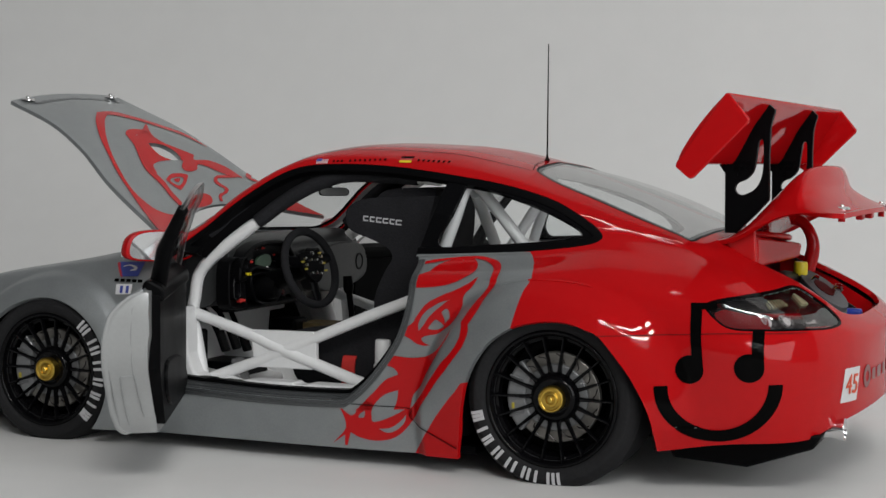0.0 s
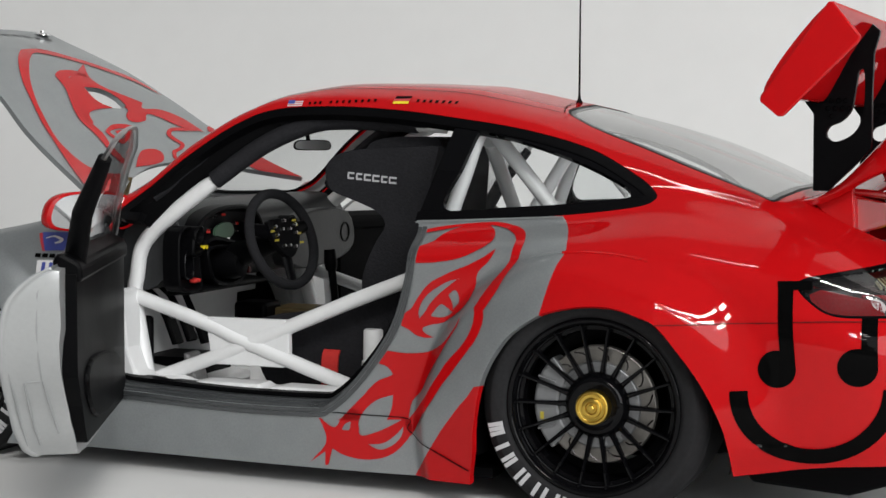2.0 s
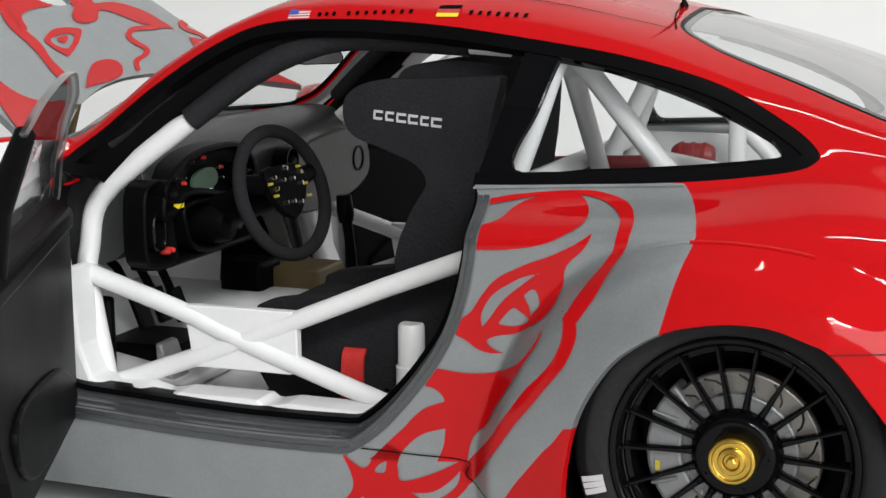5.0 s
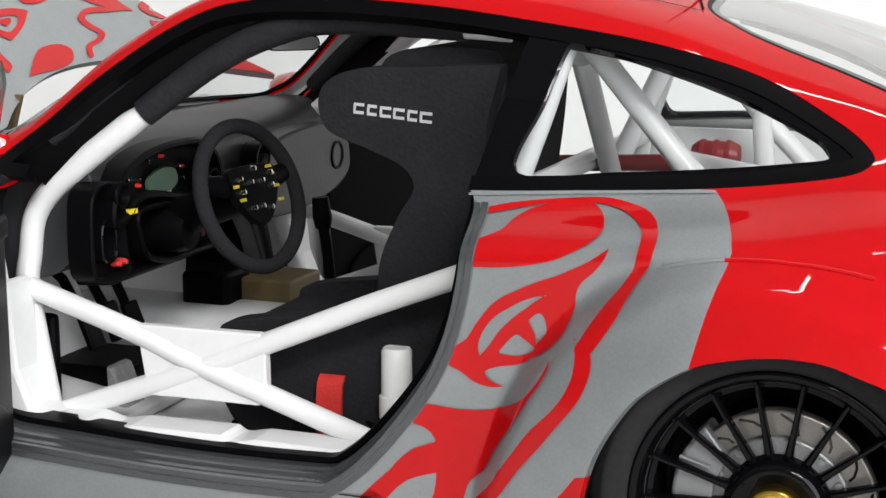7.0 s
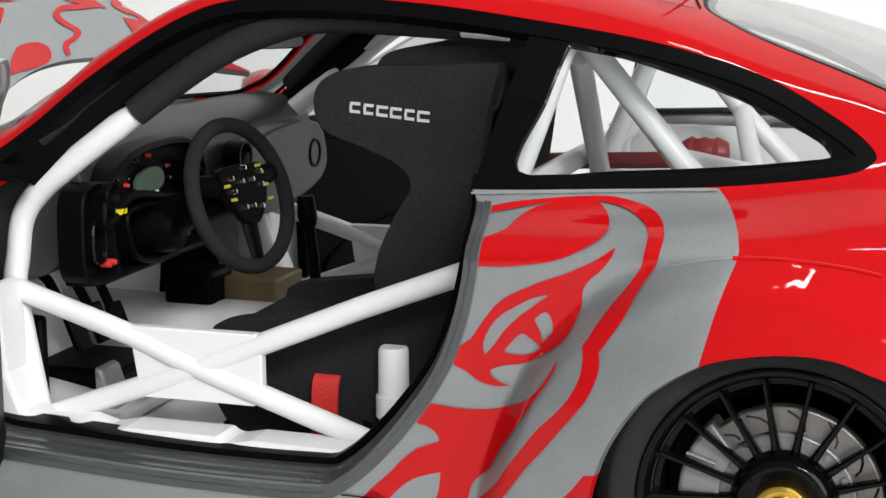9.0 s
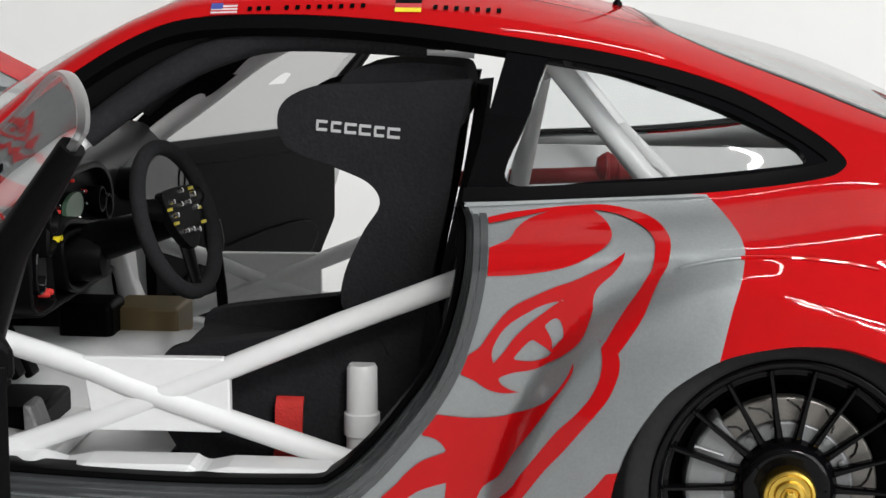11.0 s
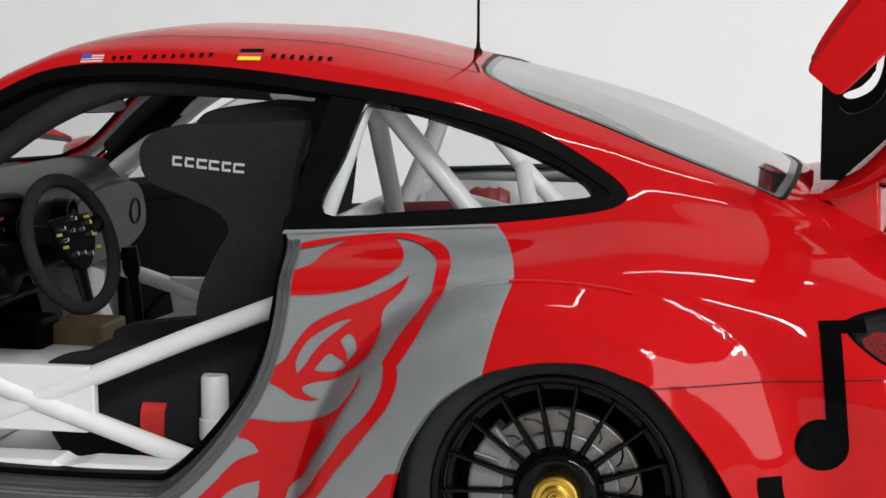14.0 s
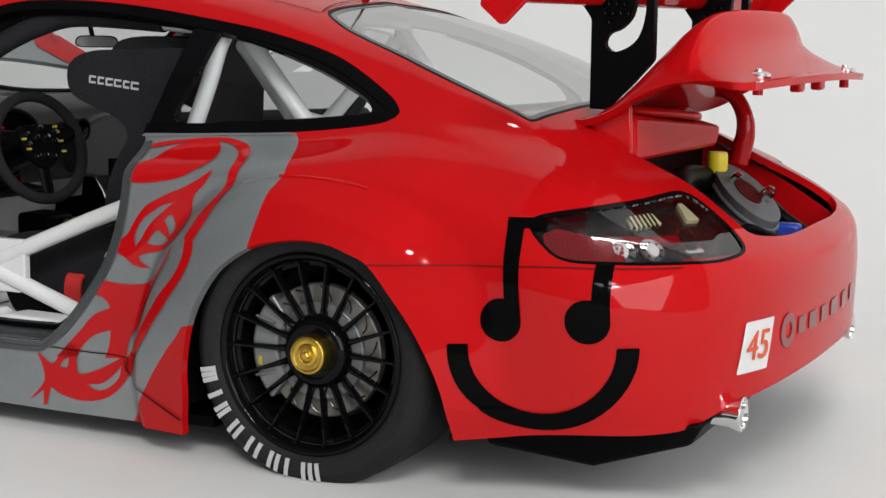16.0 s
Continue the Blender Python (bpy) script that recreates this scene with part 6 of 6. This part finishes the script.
# round-note smiley on the rear corner
smiley = "black smiling note graphic on the red corner"
mouth = [(3.001 + a * math.cos(t), 0.447 + 0.055 * a * math.cos(t) + b * math.sin(t)) for a, b, turns in ((0.232, 0.213, np.linspace(math.pi, 2 * math.pi, 33)), (0.183, 0.168, np.linspace(2 * math.pi, math.pi, 33))) for t in turns]
side_art("smiley_mouth", mouth, INK, label=smiley)
for x0, z0, w, x1, z1 in ((2.896, 0.500, 0.054, 2.932, 0.742), (3.117, 0.517, 0.054, 3.148, 0.650)):
    head = [(x0 + w * math.cos(a), z0 + 0.053 * math.sin(a)) for a in np.linspace(0, 2 * math.pi, 40, endpoint=False)]
    side_art("smiley_eye", head, INK, label=smiley)
    half = 0.021
    side_art("smiley_stem", [(x0 + w - 2 * half, z0), (x0 + w, z0), (x0 + w - (0.024 if z1 > 0.7 else 0.008), z1), (x0 + w - 2 * half - (0.024 if z1 > 0.7 else 0.008), z1)], INK, label=smiley, lift=0.0035)
side_art("smiley_beam", [(2.882, 0.742), (2.975, 0.744), (2.980, 0.720), (2.886, 0.718)], INK, label=smiley)

# race number on the bumper
sticker("number_plate_patch", [(-0.660, 0.497), (-0.530, 0.497), (-0.552, 0.368), (-0.680, 0.368)], WHITEINK, back, True, label="white race number patch", box=lambda m: m[:, 0] > 3.2)


def lettering(text, size, m, mat, parent, label):
    """Flat letters in the built-in font."""
    c = bpy.data.curves.new("letters", "FONT")
    c.body, c.size, c.align_x, c.align_y, c.extrude = text, size, "CENTER", "CENTER", 0.001
    ob = new("letters", c)
    bpy.context.view_layer.update()
    me = bpy.data.meshes.new_from_object(ob.evaluated_get(bpy.context.evaluated_depsgraph_get()))
    geo = [tuple(m @ v.co) for v in me.vertices], [tuple(p.vertices) for p in me.polygons]
    bpy.data.objects.remove(ob)
    return part("number", geo, mat, parent, label, smooth=False)


face = Matrix(((0.297, 0.0, 0.955), (0.955, 0.0, -0.297), (0.0, 1.0, 0.0))).to_4x4()
lean = Matrix(((1, 0.18, 0, 0), (0, 1, 0, 0), (0, 0, 1, 0), (0, 0, 0, 1)))
lettering("45", 0.104, Matrix.Translation((3.4405, -0.6065, 0.431)) @ face @ lean, NUMBER, body, "orange race number 45")
sticker("sponsor_mark", [(-0.44 + 0.045 * math.cos(a), 0.447 + 0.045 * math.sin(a)) for a in np.linspace(0, 6.28, 30, endpoint=False)], MAUVE, back, None, holes=[[(-0.44 + 0.022 * math.cos(a), 0.447 + 0.022 * math.sin(a)) for a in np.linspace(0, 6.28, 20, endpoint=False)]], lift=0.003, label="dark round sponsor mark", box=lambda m: m[:, 0] > 3.2)
for y, w in ((-0.345, 0.05), (-0.25, 0.07), (-0.14, 0.06), (-0.02, 0.08), (0.12, 0.07), (0.26, 0.08)):
    sticker("sponsor_bar", [(y - w / 2, 0.47), (y + w / 2, 0.47), (y + w / 2, 0.425), (y - w / 2, 0.425)], MAUVE, back, None, lift=0.003, label="dark sponsor bar", box=lambda m: m[:, 0] > 3.2)

# roof side: flags and name bars
roof = lambda m: (m[:, 2] > 1.15)  # noqa: E731
for i in range(7):
    z0 = 1.243 + i * 0.0030
    side_art("flag_stripe", [(1.170, z0), (1.226, z0 + 0.002), (1.226, z0 + 0.005), (1.170, z0 + 0.003)], WHITEINK if i % 2 else FLAGRED, label="striped flag sticker", box=roof, n=10)
side_art("flag_canton", [(1.170, 1.2535), (1.195, 1.2545), (1.195, 1.266), (1.170, 1.265)], FLAGBLUE, label="blue flag corner", box=roof, n=8, lift=0.004)
for i, mat in enumerate((YELLOW, FLAGRED, INK)):
    side_art("flag_stripe", [(1.555, 1.253 + i * 0.0085), (1.610, 1.253 + i * 0.0085), (1.610, 1.2615 + i * 0.0085), (1.555, 1.2615 + i * 0.0085)], mat, label="black, red and yellow flag sticker", box=roof, n=8)
for x0, x1, za, zb in ((1.243, 1.300, 1.2555, 1.2585), (1.318, 1.500, 1.259, 1.2655), (1.628, 1.782, 1.2635, 1.2565)):
    count = round((x1 - x0) / 0.0225)
    for i in range(count):
        x, z = x0 + (x1 - x0) * (i + 0.5) / count, za + (zb - za) * (i + 0.5) / count
        side_art("name_bar", [(x - 0.0046, z - 0.0044), (x + 0.0046, z - 0.0044), (x + 0.0046, z + 0.0044), (x - 0.0046, z + 0.0044)], INK, label="dark name bar", box=roof, n=8)

# front wing badge and small print bars
side_art("badge", [(0.295, 0.804), (0.435, 0.809), (0.418, 0.748), (0.335, 0.744)], FLAGBLUE, label="blue and red badge with pale swoosh", box=lambda m: m[:, 0] < 0.6)
side_art("badge_edge", [(0.285, 0.800), (0.300, 0.804), (0.342, 0.744), (0.33, 0.742)], FLAGRED, box=lambda m: m[:, 0] < 0.6)
side_art("badge_swoosh", stroke([(0.325, 0.785, 0.002), (0.36, 0.792, 0.003), (0.40, 0.780, 0.005), (0.37, 0.770, 0.003)]), WHITEINK, lift=0.004, box=lambda m: m[:, 0] < 0.6)
for i in range(5):
    side_art("print_bar", [(0.303 + i * 0.03, 0.722), (0.327 + i * 0.03, 0.722), (0.327 + i * 0.03, 0.735), (0.303 + i * 0.03, 0.735)], INK, label="dark small print bar", box=lambda m: m[:, 0] < 0.6)
side_art("small_badge", [(0.318, 0.712), (0.40, 0.714), (0.40, 0.672), (0.322, 0.668)], WHITEINK, label="small white badge", box=lambda m: m[:, 0] < 0.6)
for i in range(2):
    side_art("badge_bar", [(0.34 + i * 0.03, 0.706), (0.355 + i * 0.03, 0.706), (0.357 + i * 0.03, 0.675), (0.342 + i * 0.03, 0.675)], FLAGBLUE, lift=0.004, box=lambda m: m[:, 0] < 0.6)

# ---------------------------------------------------------------- graphics on the bonnet
def bonnet_art(outline, mat=RED, holes=(), label="red swirl graphic on the bonnet", lift=0.003, name="swirl_graphic"):
    V = np.asarray(BONNET[0])
    f = sdf(outline)(V[:, :2])
    for h in holes:
        f = np.maximum(f, -sdf(h)(V[:, :2]))
    got = tidy(split(BONNET, f)[0])
    if got[1]:
        return part(name, (np.asarray(got[0]) + outward(got) * lift, got[1]), mat, bonnet, label)


bonnet_art(curvy([(-0.245, -0.15, 1), (-0.191, -0.24), (-0.121, -0.333), (-0.032, -0.427), (0.053, -0.49), (0.129, -0.54), (0.211, -0.583), (0.301, -0.635), (0.363, -0.67), (0.444, -0.713), (0.514, -0.727, 1), (0.45, -0.534, 1), (0.339, -0.345, 1), (0.346, -0.447), (0.328, -0.529), (0.28, -0.56), (0.206, -0.553), (0.118, -0.504), (0.044, -0.455), (-0.04, -0.373), (-0.12, -0.269), (-0.181, -0.172), (-0.209, -0.086), (-0.16, 0.058), (-0.112, 0.221), (-0.072, 0.41), (-0.02, 0.53, 1), (-0.108, 0.466), (-0.142, 0.27), (-0.192, 0.109), (-0.252, -0.01)]))
bonnet_art(curvy([(-0.056, -0.194, 1), (-0.078, -0.138), (-0.083, -0.061), (-0.071, 0.012), (-0.027, 0.014, 1), (-0.048, -0.023), (-0.049, -0.092), (-0.035, -0.13), (0.023, -0.181), (0.083, -0.23), (0.135, -0.243), (0.181, -0.225), (0.229, -0.239), (0.282, -0.228, 1), (0.301, -0.27, 1), (0.264, -0.29), (0.215, -0.28), (0.175, -0.284), (0.134, -0.299), (0.086, -0.28), (0.014, -0.223), (-0.031, -0.205)]))
bonnet_art(curvy([(-0.137, 0.118, 1), (-0.057, 0.033), (-0.015, 0.031), (0.011, 0.073), (0.034, 0.156), (0.059, 0.253, 1), (0.084, 0.212), (0.082, 0.356), (0.115, 0.484), (0.184, 0.538, 1), (0.156, 0.385), (0.119, 0.293), (0.106, 0.212), (0.132, 0.16, 1), (0.14, 0.093), (0.135, 0.038), (0.115, 0.041), (0.088, 0.093), (0.088, -0.028), (0.093, -0.13), (0.108, -0.206), (0.148, -0.227, 1), (0.134, -0.264), (0.094, -0.247), (0.035, -0.199), (-0.035, -0.13), (-0.06, -0.051)]), holes=[VENT])
bonnet_art(curvy([(0.175, -0.201, 1), (0.15, -0.118), (0.147, -0.029), (0.155, 0.034, 1), (0.191, -0.043), (0.225, -0.147, 1), (0.201, -0.184)]), holes=[curvy([(0.175, -0.166), (0.164, -0.086), (0.17, -0.032), (0.202, -0.115), (0.193, -0.158)])])
bonnet_art(curvy([(0.174, -0.133), (0.17, -0.066), (0.189, -0.112)]))
bonnet_art(curvy([(0.27, -0.118, 1), (0.247, -0.05), (0.244, 0.04), (0.261, 0.074), (0.287, 0.041), (0.299, -0.04), (0.305, -0.148), (0.311, -0.2, 1)]))
bonnet_art(curvy([(0.175, 0.554, 1), (0.164, 0.425), (0.163, 0.306), (0.186, 0.227), (0.213, 0.224), (0.234, 0.255), (0.248, 0.219), (0.258, 0.154), (0.289, 0.116, 1), (0.288, 0.145, 1), (0.266, 0.172), (0.255, 0.242), (0.236, 0.287), (0.21, 0.264), (0.19, 0.257), (0.177, 0.301), (0.179, 0.397)]))
bonnet_art([(0.22, 0.56), (0.30, 0.50), (0.40, 0.56), (0.60, 0.68), (0.60, 0.80), (0.30, 0.80), (0.25, 0.66)])
bonnet_art(stroke([(0.14, 0.69, 0.01), (0.18, 0.60, 0.016), (0.22, 0.66, 0.014), (0.30, 0.60, 0.02)]))
for i in range(11):
    y0 = -0.36 + i * 0.066
    x0 = -0.425 - 0.035 * (1 - ((y0 + 0.03) / 0.4) ** 2)
    bonnet_art([(x0, y0), (x0, y0 + 0.044), (x0 - 0.028, y0 + 0.044), (x0 - 0.028, y0)], GREYINK, label="grey sponsor bar", name="sponsor_bar")
for y in (-0.35, 0.35):
    x, z = -0.50, float(bonnet_point(0.965, y / 0.45)[2])
    p_ = part("lock_pin", lathe([(0.036, z), (0.036, z + 0.006), (0.024, z + 0.012), (0.011, z + 0.013), (0.011, z + 0.020), (0.006, z + 0.024), (0.0005, z + 0.024)], 18, "z", (x, y, 0.0)), CHROME, bonnet, "chrome bonnet pin")
